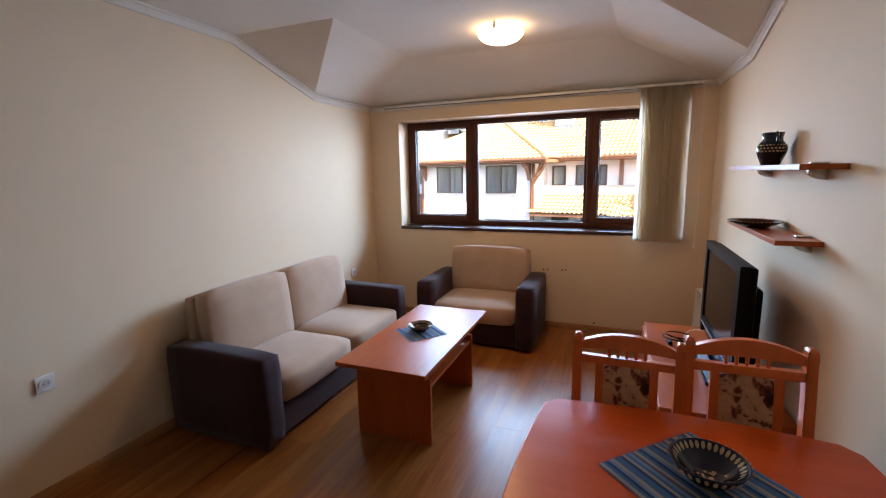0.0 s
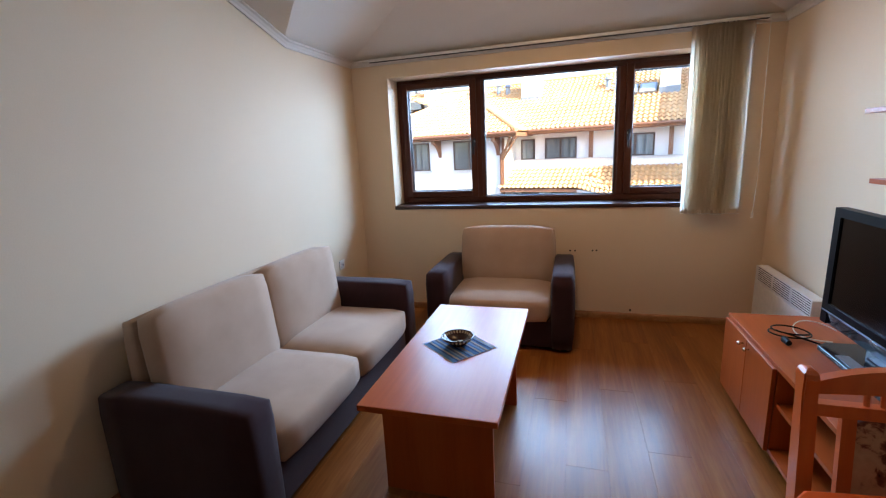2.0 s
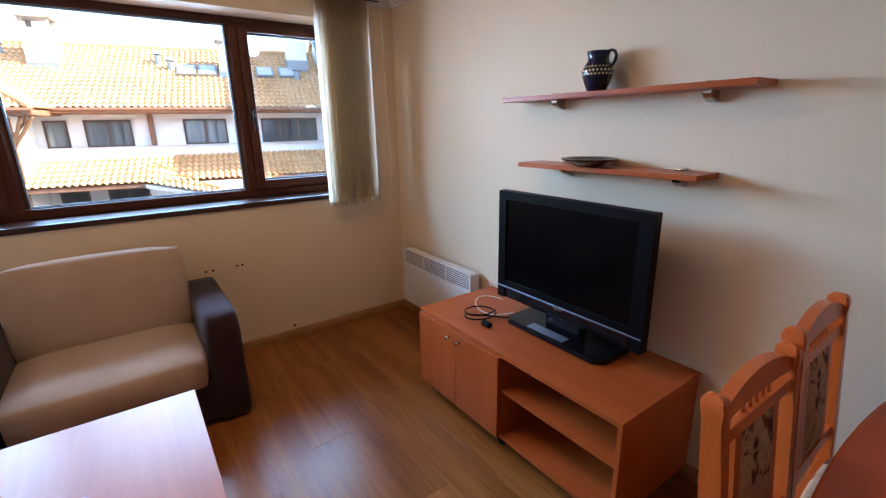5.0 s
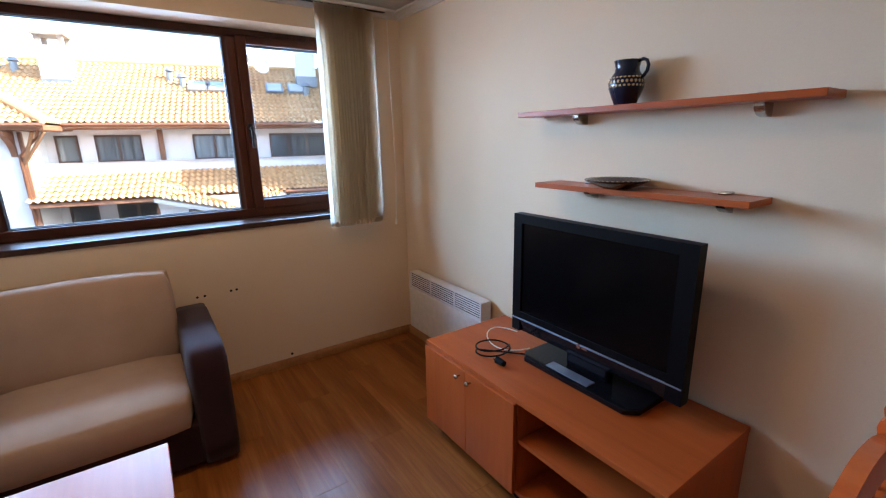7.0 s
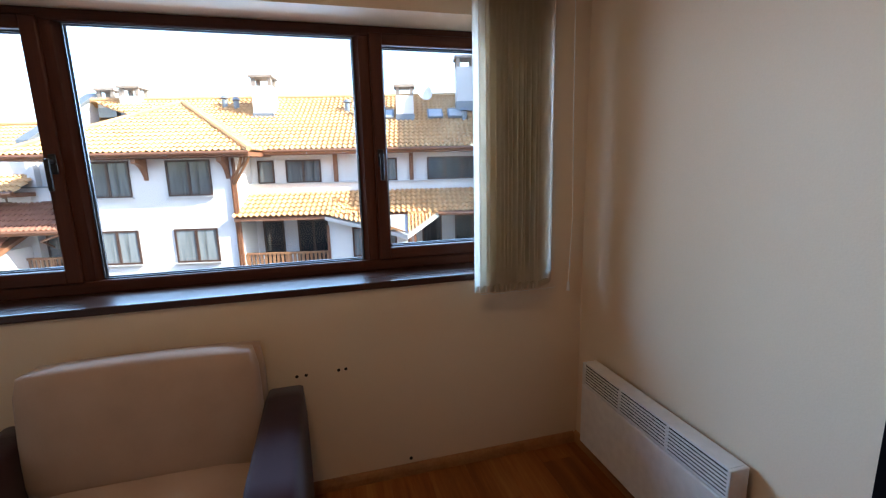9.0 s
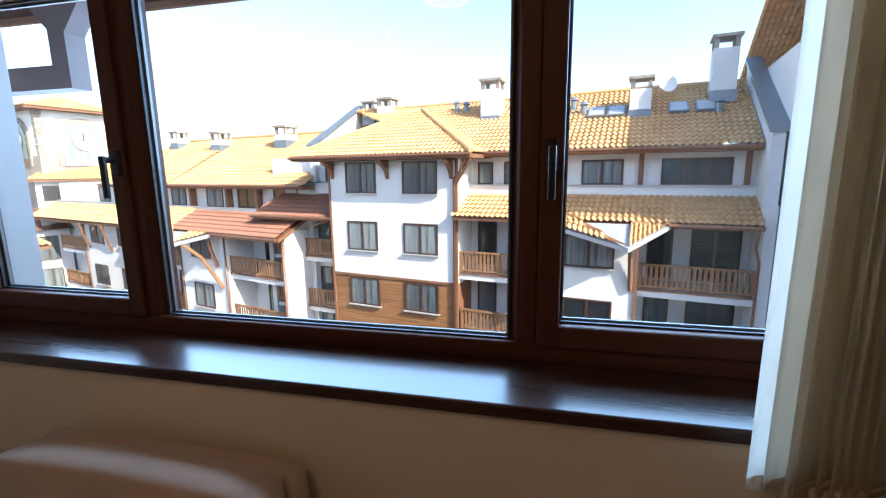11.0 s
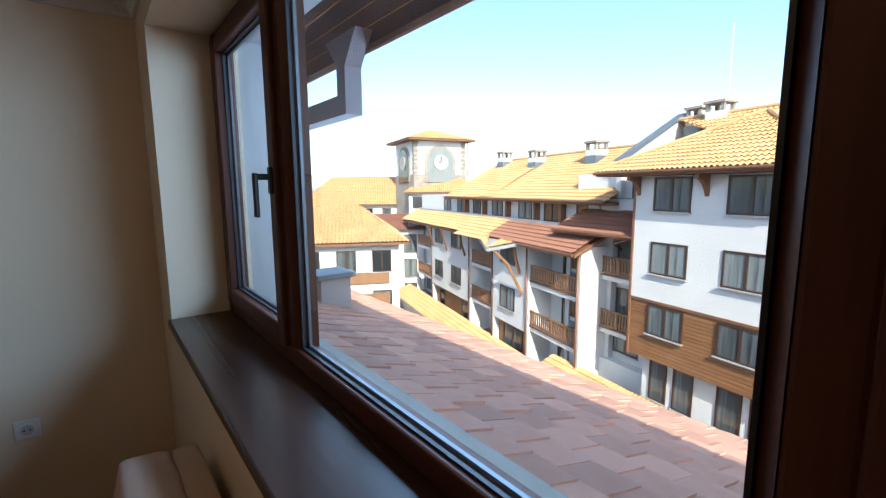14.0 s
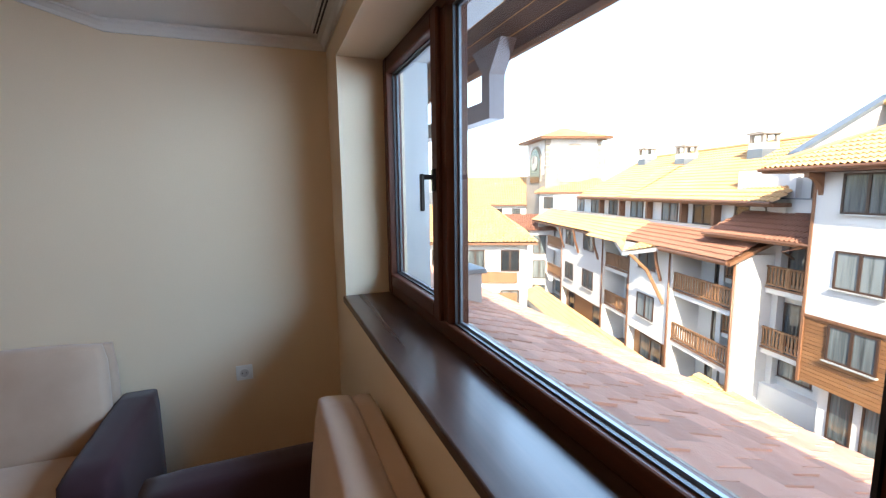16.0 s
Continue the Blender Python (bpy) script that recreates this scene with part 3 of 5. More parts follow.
def bowl(center, r, h, z, label, name="bowl"):
    """A glazed pottery bowl with a cream pattern round the rim."""
    b = thing(name, label, "bowl", at=pose(center[0], center[1], z))
    t = 0.006
    outer = [(r * 0.42, 0.0), (r * 0.45, 0.004), (r * 0.62, h * 0.25), (r * 0.88, h * 0.68), (r, h), (r - t * 0.6, h + 0.002)]
    inner = [(r - t, h - 0.001), (r * 0.86 - t, h * 0.66), (r * 0.58 - t, h * 0.26), (r * 0.3, 0.010), (0.004, 0.009)]
    part("body", lathe(outer + inner, 48), M_brown_glaze if name != "bowl" else M_navy, b, "", True)
    n = int(34 * r / 0.1)
    bm = bmesh.new()
    for k in range(n):
        a = 2 * math.pi * k / n
        for rad, dz, s in ((r * 0.985 + 0.001, h * 0.86, 1.0), (r * 0.90 - t * 1.2, h * 0.86, 0.9)):
            m = Matrix.Translation((rad * math.cos(a), rad * math.sin(a), dz)) @ Matrix.Rotation(a, 4, "Z") @ Matrix.Rotation(0.5 if s == 1 else -2.4, 4, "Y")
            vs = [bm.verts.new(m @ Vector((0.0008, s * 0.0062 * math.cos(q) * r / 0.1, 0.011 * h / 0.06 * math.sin(q)))) for q in [math.pi * 2 * j / 8 for j in range(8)]]
            bm.faces.new(vs)
    part("rim_pattern", bm, M_cream_glaze, b, "cream scalloped pattern")
    bm = bmesh.new()
    rng = random.Random(9)
    for k in range(16):
        a, d = rng.uniform(0, 6.28), rng.uniform(0.1, 0.42) * r
        bmesh.ops.create_circle(bm, cap_ends=True, segments=7, radius=r * rng.uniform(0.04, 0.075), matrix=Matrix.Translation((d * math.cos(a), d * math.sin(a), 0.0125 + 0.0001 * k)))
    part("inner_dots", bm, M_cream_glaze, b, "cream spots in the bottom")
    return b


table_mat((1.405, 2.135), 0.262, 50, 0.5295)
bowl((1.396, 2.150), 0.081, 0.045, 0.5320, "small dark glazed pottery dish on a blue mat", "dish")

# ---- television cabinet ----
CX0, CX1, CY0, CY1 = 2.807, 3.325, 1.667, 2.886
cab = thing("tv_cabinet", "low cherry laminate television cabinet with two doors and open shelves", "cabinet")
part("top_panel", boxm((CX0 - 0.004, CY0 - 0.003, 0.483), (CX1, CY1 + 0.003, 0.505), 0.002), M_cherry, cab)
part("side_panel", boxm((CX0 + 0.002, CY0, 0.070), (CX1, CY0 + 0.018, 0.483), 0.001), M_cherry_z, cab)
part("side_panel", boxm((CX0 + 0.002, CY1 - 0.018, 0.070), (CX1, CY1, 0.483), 0.001), M_cherry_z, cab)
part("divider", boxm((CX0 + 0.004, 2.250, 0.088), (CX1, 2.268, 0.483)), M_cherry_z, cab)
part("bottom_panel", boxm((CX0 + 0.002, CY0 + 0.018, 0.070), (CX1, CY1 - 0.018, 0.088)), M_cherry, cab)
part("shelf", boxm((CX0 + 0.012, CY0 + 0.018, 0.302), (CX1, 2.250, 0.320)), M_cherry, cab)
# back board in the darkened cherry, which paints in the cabinet's inner shade
part("back_panel", boxm((CX1 - 0.004, CY0 + 0.018, 0.088), (CX1 - 0.001, CY1 - 0.018, 0.483)), M_cherry_shaded, cab)
for y0, y1, ky in ((2.254, 2.5585, 2.522), (2.5615, 2.884, 2.600)):
    d = part("door", boxm((CX0 - 0.016, y0, 0.074), (CX0 + 0.001, y1, 0.481), 0.0015), M_cherry_z, cab)
    bm = lathe([(0.004, 0), (0.004, 0.012), (0.0105, 0.018), (0.011, 0.024), (0.007, 0.028)], 16)
    for v in bm.verts:
        v.co = Vector((CX0 - 0.016 - v.co.z, ky + v.co.x, 0.446 + v.co.y))
    part("knob", bm, M_chrome, d, "nickel knob", True)
for y in (CY0 + 0.05, 2.28, CY1 - 0.09):
    for x in (CX0 + 0.04, CX1 - 0.08):
        bm = cyl(bmesh.new(), (x, y, 0.025), (x + 0.02, y, 0.025), 0.025, seg=18)
        add_box(bm, (x - 0.006, y - 0.012, 0.025), (x + 0.026, y + 0.012, 0.070))
        part("castor", bm, M_black, cab)

# ---- television ----
tv = thing("television", "black flat-screen television switched off on its stand", "television")
TX, TY0, TY1, TZ0, TZ1 = 3.094, 1.793, 2.588, 0.600, 1.146
bm = bmesh.new()
add_box(bm, (TX, TY0, TZ0), (TX + 0.045, TY0 + 0.058, TZ1))
add_box(bm, (TX, TY1 - 0.048, TZ0), (TX + 0.045, TY1, TZ1))
add_box(bm, (TX, TY0 + 0.058, TZ1 - 0.040), (TX + 0.045, TY1 - 0.048, TZ1))
add_box(bm, (TX, TY0 + 0.058, TZ0 + 0.065), (TX + 0.045, TY1 - 0.048, TZ0 + 0.095))
part("bezel", bm, M_black, tv)
bm = boxm((TX + 0.001, TY0 + 0.003, TZ0 - 0.004), (TX + 0.046, TY1 - 0.003, TZ0 + 0.066), 0.010, 3)
for v in bm.verts:
    if v.co.z < TZ0 + 0.03:
        v.co.x += 0.010 if v.co.x < TX + 0.02 else 0
part("speaker_bar", bm, M_black_gloss, tv)
part("silver_line", boxm((TX - 0.003, TY0 + 0.004, TZ0 + 0.058), (TX + 0.004, TY1 - 0.004, TZ0 + 0.0635), 0.001), M_silver, tv, "thin silver line")
part("screen", boxm((TX + 0.007, TY0 + 0.056, TZ0 + 0.093), (TX + 0.020, TY1 - 0.046, TZ1 - 0.038)), M_screen, tv)
bm = boxm((TX + 0.044, TY0 + 0.02, TZ0 + 0.01), (TX + 0.075, TY1 - 0.02, TZ1 - 0.01), 0.01)
part("back_shell", bm, M_black, tv)
part("back_shell", boxm((TX + 0.074, TY0 + 0.10, TZ0 + 0.06), (TX + 0.125, TY1 - 0.10, TZ1 - 0.12), 0.02, 3), M_black, tv)
bm = bmesh.new()
cyl(bm, (TX - 0.0035, 2.205, TZ0 + 0.055), (TX + 0.002, 2.205, TZ0 + 0.055), 0.010, seg=20)
add_box(bm, (TX - 0.0035, 2.165, TZ0 + 0.050), (TX, 2.190, TZ0 + 0.060))
part("badge", bm, M_chrome, tv, "small silver badge")
part("stand_neck", boxm((3.125, 2.09, 0.53), (3.175, 2.29, TZ0 + 0.03), 0.01), M_black_gloss, tv)
out = [(3.030 + 0.0, 1.955), (3.030, 2.440), (3.075, 2.480), (3.235, 2.480), (3.262, 2.440), (3.262, 1.955), (3.235, 1.915), (3.075, 1.915)]
part("stand_base", prism(out, 0.506, 0.530, 0.006, 3), M_black_gloss, tv, "glossy black foot")
part("foot_plate", boxm((3.045, 2.12, 0.5305), (3.095, 2.33, 0.534), 0.001), M_silver, tv, "bluish reflective plate")

cable = thing("power_cable", "coiled black and white power cable lying on the cabinet", "cable")
pts = [(3.09, 2.46, 0.512)]
for k in range(40):
    a = 2 * math.pi * k / 26 + 2.3
    pts.append((2.975 + 0.085 * math.cos(a) + 0.0008 * k, 2.585 + 0.070 * math.sin(a) + 0.001 * k, 0.511 + 0.010 * abs(math.sin(a * 0.5)) + 0.0003 * k))
part("black_wire", tube(pts, 0.004, 7), M_black, cable, "", True)
pts = [(3.12 + 0.10 * math.cos(a), 2.62 + 0.135 * math.sin(a), 0.511 + 0.018 * math.sin(a) ** 2) for a in [0.4 + 4.2 * k / 30 for k in range(31)]]
part("white_wire", tube(pts, 0.003, 7), M_white_plastic, cable, "", True)
bm = cyl(bmesh.new(), (2.925, 2.50, 0.522), (2.925, 2.455, 0.522), 0.017, 0.013, 14)
for dx in (-0.007, 0.007):
    cyl(bm, (2.925 + dx, 2.50, 0.522), (2.925 + dx, 2.517, 0.522), 0.0024, seg=8)
part("plug", bm, M_black, cable, "black plug")

# ---- convector heater ----
HX, HY0, HY1, HZ0, HZ1 = 3.245, 3.005, 3.815, 0.135, 0.555
heater = thing("panel_heater", "white electric panel heater with a slotted top fixed to the wall", "heater")
GH = 0.112   # height of the slotted field
part("body", boxm((HX, HY0, HZ0), (3.322, HY1, HZ1 - GH), 0.008, 3), M_white_metal, heater)
part("grille_back", boxm((HX + 0.014, HY0 + 0.012, HZ1 - GH - 0.001), (3.322, HY1 - 0.012, HZ1 - 0.006)), M_grey_dark, heater, "dark inside of the grille")
for y0, y1 in ((HY0, HY0 + 0.014), (HY1 - 0.014, HY1)):
    part("end_cap", boxm((HX + 0.002, y0, HZ1 - GH - 0.001), (3.322, y1, HZ1), 0.004), M_white_metal, heater)
part("top_lip", boxm((HX + 0.008, HY0 + 0.013, HZ1 - 0.010), (3.322, HY1 - 0.013, HZ1), 0.003), M_white_metal, heater)
for k in range(7):
    z = HZ1 - GH + 0.007 + k * 0.0142
    part("grille_slat", boxm((HX + 0.002, HY0 + 0.013, z), (HX + 0.006, HY1 - 0.013, z + 0.0080), 0.001, 1), M_white_metal, heater)
for k in range(2):
    y = HY0 + 0.27 + k * (HY1 - HY0 - 0.54)
    part("grille_post", boxm((HX + 0.004, y - 0.003, HZ1 - GH), (HX + 0.015, y + 0.003, HZ1 - 0.010)), M_white_metal, heater)
part("wall_bracket", boxm((3.320, HY0 + 0.1, HZ0 + 0.1), (W, HY1 - 0.1, HZ1 - 0.1)), M_white_metal, heater)


# ---- shelves with pottery ----
def wall_shelf(y0, y1, x0, z1, brackets):
    s = thing("wall_shelf", "cherry laminate wall shelf on nickel clamp brackets", "shelf", "wall shelves")
    part("board", boxm((x0, y0, z1 - 0.021), (W - 0.0005, y1, z1), 0.0015), M_cherry, s)
    for y in brackets:
        bm = bmesh.new()
        prof = [(W - 0.066, z1 - 0.0205), (W - 0.066, z1 - 0.026)] + [(W - 0.001 - 0.065 * math.cos(a), z1 - 0.026 - 0.036 * math.sin(a)) for a in [math.pi / 2 * k / 10 for k in range(1, 11)]] + [(W - 0.001, z1 - 0.0205)]
        fa = [bm.verts.new((px, y - 0.014, pz)) for px, pz in prof]
        fb = [bm.verts.new((px, y + 0.014, pz)) for px, pz in prof]
        bm.faces.new(fa)
        bm.faces.new(fb[::-1])
        for k in range(len(prof)):
            bm.faces.new((fa[k], fb[k], fb[(k + 1) % len(prof)], fa[(k + 1) % len(prof)]))
        bmesh.ops.recalc_face_normals(bm, faces=bm.faces[:])
        part("upper_clamp", boxm((W - 0.060, y - 0.014, z1 + 0.0004), (W - 0.001, y + 0.014, z1 + 0.009), 0.003), M_chrome, s)
        part("bracket", bm, M_chrome, s, "nickel clamp bracket", False)
    return s


wall_shelf(1.587, 2.687, 3.197, 1.577, (2.433, 1.766))
wall_shelf(1.716, 2.556, 3.184, 1.276, (2.356, 1.835))

jug = thing("jug", "navy glazed pottery jug with a cream painted band on the shelf", "jug", at=pose(3.268, 2.200, 1.5775))
prof = [(0.036, 0), (0.039, 0.004), (0.050, 0.030), (0.061, 0.060), (0.062, 0.078), (0.054, 0.100), (0.043, 0.116), (0.041, 0.130), (0.046, 0.150), (0.047, 0.154),
        (0.043, 0.153), (0.037, 0.130), (0.038, 0.114), (0.020, 0.06), (0.004, 0.02)]
part("body", lathe(prof, 40), M_navy, jug, "", True)
bm = bmesh.new()
for row, (rad, z) in enumerate(((0.0605, 0.066), (0.0620, 0.080), (0.0575, 0.094))):
    for k in range(26):
        a = 2 * math.pi * (k + 0.5 * (row % 2)) / 26
        m = Matrix.Translation((rad * math.cos(a), rad * math.sin(a), z)) @ Matrix.Rotation(a, 4, "Z") @ Matrix.Rotation((0.1, 0, -0.35)[row], 4, "Y")
        vs = [bm.verts.new(m @ Vector((0.0012, 0.0052 * math.cos(q), (0.0042, 0.0055, 0.0035)[row] * math.sin(q)))) for q in [2 * math.pi * j / 8 for j in range(8)]]
        bm.faces.new(vs)
part("painted_band", bm, M_cream_glaze, jug, "cream and ochre painted band")
pts = [(0.0, -0.050, 0.092), (0, -0.066, 0.096), (0, -0.078, 0.112), (0, -0.081, 0.130), (0, -0.074, 0.146), (0, -0.060, 0.152), (0, -0.044, 0.149)]
part("handle", tube(pts, 0.0062, 8), M_navy, jug, "", True)

plate = thing("plate", "shallow dark glazed pottery plate with cream rim dots on the shelf", "plate", at=pose(3.226, 2.180, 1.2765))
part("body", lathe([(0.050, 0), (0.055, 0.003), (0.080, 0.012), (0.108, 0.026), (0.117, 0.031), (0.116, 0.034), (0.105, 0.030), (0.075, 0.017), (0.05, 0.008), (0.004, 0.007)], 48), M_brown_glaze, plate, "", True)
bm = bmesh.new()
for k in range(40):
    a = 2 * math.pi * k / 40
    m = Matrix.Translation((0.110 * math.cos(a), 0.110 * math.sin(a), 0.0335)) @ Matrix.Rotation(a, 4, "Z") @ Matrix.Rotation(-0.42, 4, "Y")
    bm.faces.new([bm.verts.new(m @ Vector((0.0035 * math.cos(q), 0.0055 * math.sin(q), 0.0006))) for q in [2 * math.pi * j / 8 for j in range(8)]])
part("rim_pattern", bm, M_cream_glaze, plate, "cream dots round the rim")


# ---- dining table and chairs ----
def bowed(x0, x1, y0, y1, bow, r):
    pts = []
    n = 12
    corners = ((x1, y0), (x1, y1), (x0, y1), (x0, y0))
    for c in range(4):
        a, b = Vector(corners[c - 1]), Vector(corners[c])
        d = (b - a).normalized()
        nrm = Vector((d.y, -d.x))
        for k in range(n + 1):
            t = 0.04 + 0.92 * k / n
            pts.append(tuple(a + (b - a) * t + nrm * (bow * (1 - (2 * t - 1) ** 2))))
    return pts


dt = thing("dining_table", "orange-brown lacquered dining table with bowed edges and rounded corners", "table")
part("tabletop", prism(bowed(2.378, 3.270, 0.14, 1.128, 0.036, 0.05), 0.722, 0.750, 0.006, 3), M_table, dt)
part("apron", boxm((2.47, 0.24, 0.640), (3.19, 1.01, 0.722)), M_table, dt)
for x in (2.46, 3.14):
    for y in (0.23, 0.96):
        part("leg", cyl(bmesh.new(), (x + 0.03, y + 0.03, 0), (x + 0.03, y + 0.03, 0.722), 0.026, 0.034, 20), M_table, dt)
table_mat((2.828, 0.790), 0.37, 45, 0.7505)
bowl((2.838, 0.818), 0.095, 0.062, 0.7530, "navy glazed pottery bowl with cream scalloped rim on a blue mat")


def fabric_floral():
    m, nt, b = material("brown_floral_upholstery", 0.9, 0, 0.2)
    v = coords(nt)
    a = tex_noise(nt, v, 7, 3, 0.5, 1.6)
    f = tex_noise(nt, v, 40, 4, 0.6, 1.0)
    col = ramp(nt, mix(nt, a, f, 0.3), [(0.38, (0.045, 0.016, 0.010)), (0.44, (0.20, 0.060, 0.034)), (0.48, (0.52, 0.27, 0.15)), (0.60, (0.60, 0.34, 0.20)), (0.68, (0.22, 0.065, 0.036))])
    nt.links.new(col, b.inputs["Base Color"])
    bump(nt, b, f, 0.3, 0.003)
    return m


M_floral = fabric_floral()


def dining_chair(at):
    """Local frame: the back stands at y = 0, the seat reaches to -y, x across."""
    c = thing("dining_chair", "orange beech dining chair with a floral back panel by the table", "chair", "chairs at the dining table", at=at)
    w = 0.384
    lean = 0.11
    def pt(x, z, off=0.0):
        return (x, off + lean * max(0, z - 0.45) - 0.055, z)
    for sx in (-1, 1):
        bm = bmesh.new()
        prev = None
        for k, z in enumerate((0.0, 0.2, 0.45, 0.60, 0.75, 0.87, 0.902, 0.914, 0.921, 0.924)):
            hw = (0.016, 0.0145, 0.010, 0.005)[k - 6] if k > 5 else 0.016
            dep = (0.025, 0.022, 0.015, 0.008)[k - 6] if k > 5 else 0.021
            x = sx * (w / 2 - 0.016) * (1.0 if z > 0.1 else 1.0)
            yb = pt(0, z)[1] - (0.02 if z < 0.1 else 0)
            ring = [bm.verts.new((x + a * hw, yb + b * dep, z)) for a, b in ((-1, -1), (1, -1), (1, 1), (-1, 1))]
            if prev:
                for q in range(4):
                    bm.faces.new((prev[q], prev[(q + 1) % 4], ring[(q + 1) % 4], ring[q]))
            else:
                bm.faces.new(ring[::-1])
            prev = ring
        bm.faces.new(prev)
        bmesh.ops.bevel(bm, geom=[e for e in bm.edges if abs(e.verts[0].co.z - e.verts[1].co.z) > 0.01], offset=0.004, segments=2, affect="EDGES")
        part("back_post", bm, M_chair, c)
        part("front_leg", boxm((sx * (w / 2 - 0.02) - 0.017, -0.405, 0), (sx * (w / 2 - 0.02) + 0.017, -0.371, 0.435), 0.004), M_chair, c)

    def rail(zlo, zhi, arch, th=0.026, x0=-w / 2 + 0.028, x1=w / 2 - 0.028, name="rail"):
        bm = bmesh.new()
        n = 12
        rows = []
        for k in range(n + 1):
            t = k / n
            x = x0 + (x1 - x0) * t
            up = arch * (1 - (2 * t - 1) ** 2)
            lo = zlo + up * 0.25
            hi = zhi + up
            rows.append([bm.verts.new((x, pt(0, z)[1] + s * th / 2, z)) for z, s in ((lo, -1), (lo, 1), (hi, 1), (hi, -1))])
        for a, b in zip(rows, rows[1:]):
            for q in range(4):
                bm.faces.new((a[q], b[q], b[(q + 1) % 4], a[(q + 1) % 4]))
        bm.faces.new(rows[0])
        bm.faces.new(rows[-1][::-1])
        bmesh.ops.recalc_face_normals(bm, faces=bm.faces[:])
        part(name, bm, M_chair, c)
    rail(0.868, 0.896, 0.036, name="top_rail")
    rail(0.818, 0.846, 0.0)
    rail(0.520, 0.548, 0.0)
    for k in range(5):
        x = -0.062 + 0.031 * k
        bm = bmesh.new()
        cyl(bm, pt(x, 0.842), pt(x, 0.886), 0.0062, 0.0062, 10)
        part("spindle", bm, M_chair, c)
    for sx in (-1, 1):
        x = sx * 0.094
        bm = bmesh.new()
        for a, b in ((0.535, 0.834),):
            p0, p1 = pt(x, a), pt(x, b)
            vs = [bm.verts.new((x + dx, y + dy, z)) for (_, y, z) in (p0, p1) for dx, dy in ((-0.014, -0.009), (0.014, -0.009), (0.014, 0.009), (-0.014, 0.009))]
            for q in range(4):
                bm.faces.new((vs[q], vs[(q + 1) % 4], vs[4 + (q + 1) % 4], vs[4 + q]))
        part("back_slat", bm, M_chair, c)
    pad = part("back_pad", cushion((-0.080, -0.013, -0.130), (0.080, 0.013, 0.130), 0.010, 0.006), M_floral, c, "brown floral fabric pad", True)
    y0 = pt(0, 0.682)[1]
    pad.matrix_basis = pose(0, y0, 0.682, -math.degrees(math.atan(lean)), 0, 0)
    part("seat_frame", boxm((-w / 2 + 0.008, -0.410, 0.400), (w / 2 - 0.008, -0.045, 0.440), 0.004), M_chair, c)
    part("seat_pad", cushion((-w / 2 + 0.012, -0.415, 0.432), (w / 2 - 0.012, -0.075, 0.478), 0.02, 0.01), M_floral, c, "brown floral seat pad", True)
    for sx in (-1, 1):
        part("stretcher", boxm((sx * (w / 2 - 0.02) - 0.009, -0.372, 0.17), (sx * (w / 2 - 0.02) + 0.009, -0.075, 0.195), 0.002), M_chair, c)
    return c


TALL = Matrix.Diagonal((1, 1, 1.032, 1))
chair = dining_chair(pose(2.645, 1.297, 0, 0, 0, -1) @ TALL)
copy_thing(chair, pose(3.022, 1.297, 0, 0, 0, 1) @ TALL)


# ---- floor planks ----
PW, PL = 0.1925, 1.285
def plank_mesh(w, l):
    bm = boxm((0.0003, 0.0003, -0.008), (w - 0.0003, l - 0.0003, 0.0), 0.0006, 1)
    me = bpy.data.meshes.new("plank")
    bm.to_mesh(me)
    bm.free()
    me.materials.append(M_floor)
    return me


_planks = {}
_rng = random.Random(2)
x = 0.0
col = 0
while x < W:
    w = min(PW, W - x)
    y = YB - (col * 0.43 % 1.0) * PL
    while y < YW:
        a, b = max(y, YB), min(y + PL, YW)
        key = (round(w, 3), round(b - a, 3))
        if key[1] > 0.02:
            if key not in _planks:
                _planks[key] = plank_mesh(*key)
            o = new("plank", _planks[key])
            o.location = (x, a, 0)
            o.parent = floor
        y += PL
    x += PW
    col += 1


# ---- outside: materials ----
M_render = mottled("white_render", (0.60, 0.60, 0.60), (0.70, 0.70, 0.695), 0.8, 30, 0.9, 0.2, 0.01)
M_render_grey = mottled("grey_white_render", (0.36, 0.345, 0.33), (0.44, 0.425, 0.41), 1.2, 60, 0.9, 0.25, 0.006)
M_tile = mottled("terracotta_tile", (0.42, 0.230, 0.098), (0.61, 0.385, 0.185), 0.9, 7, 0.75, 0.2, 0.01)
M_tile_brown = mottled("brown_tile", (0.19, 0.080, 0.052), (0.27, 0.125, 0.082), 0.9, 9, 0.7, 0.2, 0.01)
M_cladding = wood("cedar_cladding", (0.16, 0.070, 0.028), (0.24, 0.11, 0.045), (0.30, 0.15, 0.065), "x", 0.5, 0.6, 0.05, 0.1)
M_balcony = wood("balcony_larch", (0.17, 0.080, 0.038), (0.25, 0.125, 0.060), (0.33, 0.18, 0.09), "z", 0.4, 0.65, 0.10, 0.1)
M_timber = wood("dark_timber", (0.13, 0.055, 0.030), (0.19, 0.085, 0.045), (0.24, 0.12, 0.065), "z", 0.4, 0.6, 0, 0.1)
M_soffit = wood("brown_soffit_boards", (0.085, 0.050, 0.042), (0.115, 0.068, 0.056), (0.145, 0.088, 0.07), "x", 0.6, 0.6, 0.12, 0.1)
M_flash = mottled("blue_grey_sheet_metal", (0.16, 0.19, 0.22), (0.24, 0.27, 0.30), 2, 30, 0.45, 0.1, 0.004, 0.5)
M_flash_light = mottled("light_sheet_metal", (0.42, 0.43, 0.44), (0.54, 0.55, 0.56), 2, 30, 0.4, 0.1, 0.004, 0.4)
M_gutter = plain("brown_gutter", (0.20, 0.09, 0.05), 0.45, 0.2)
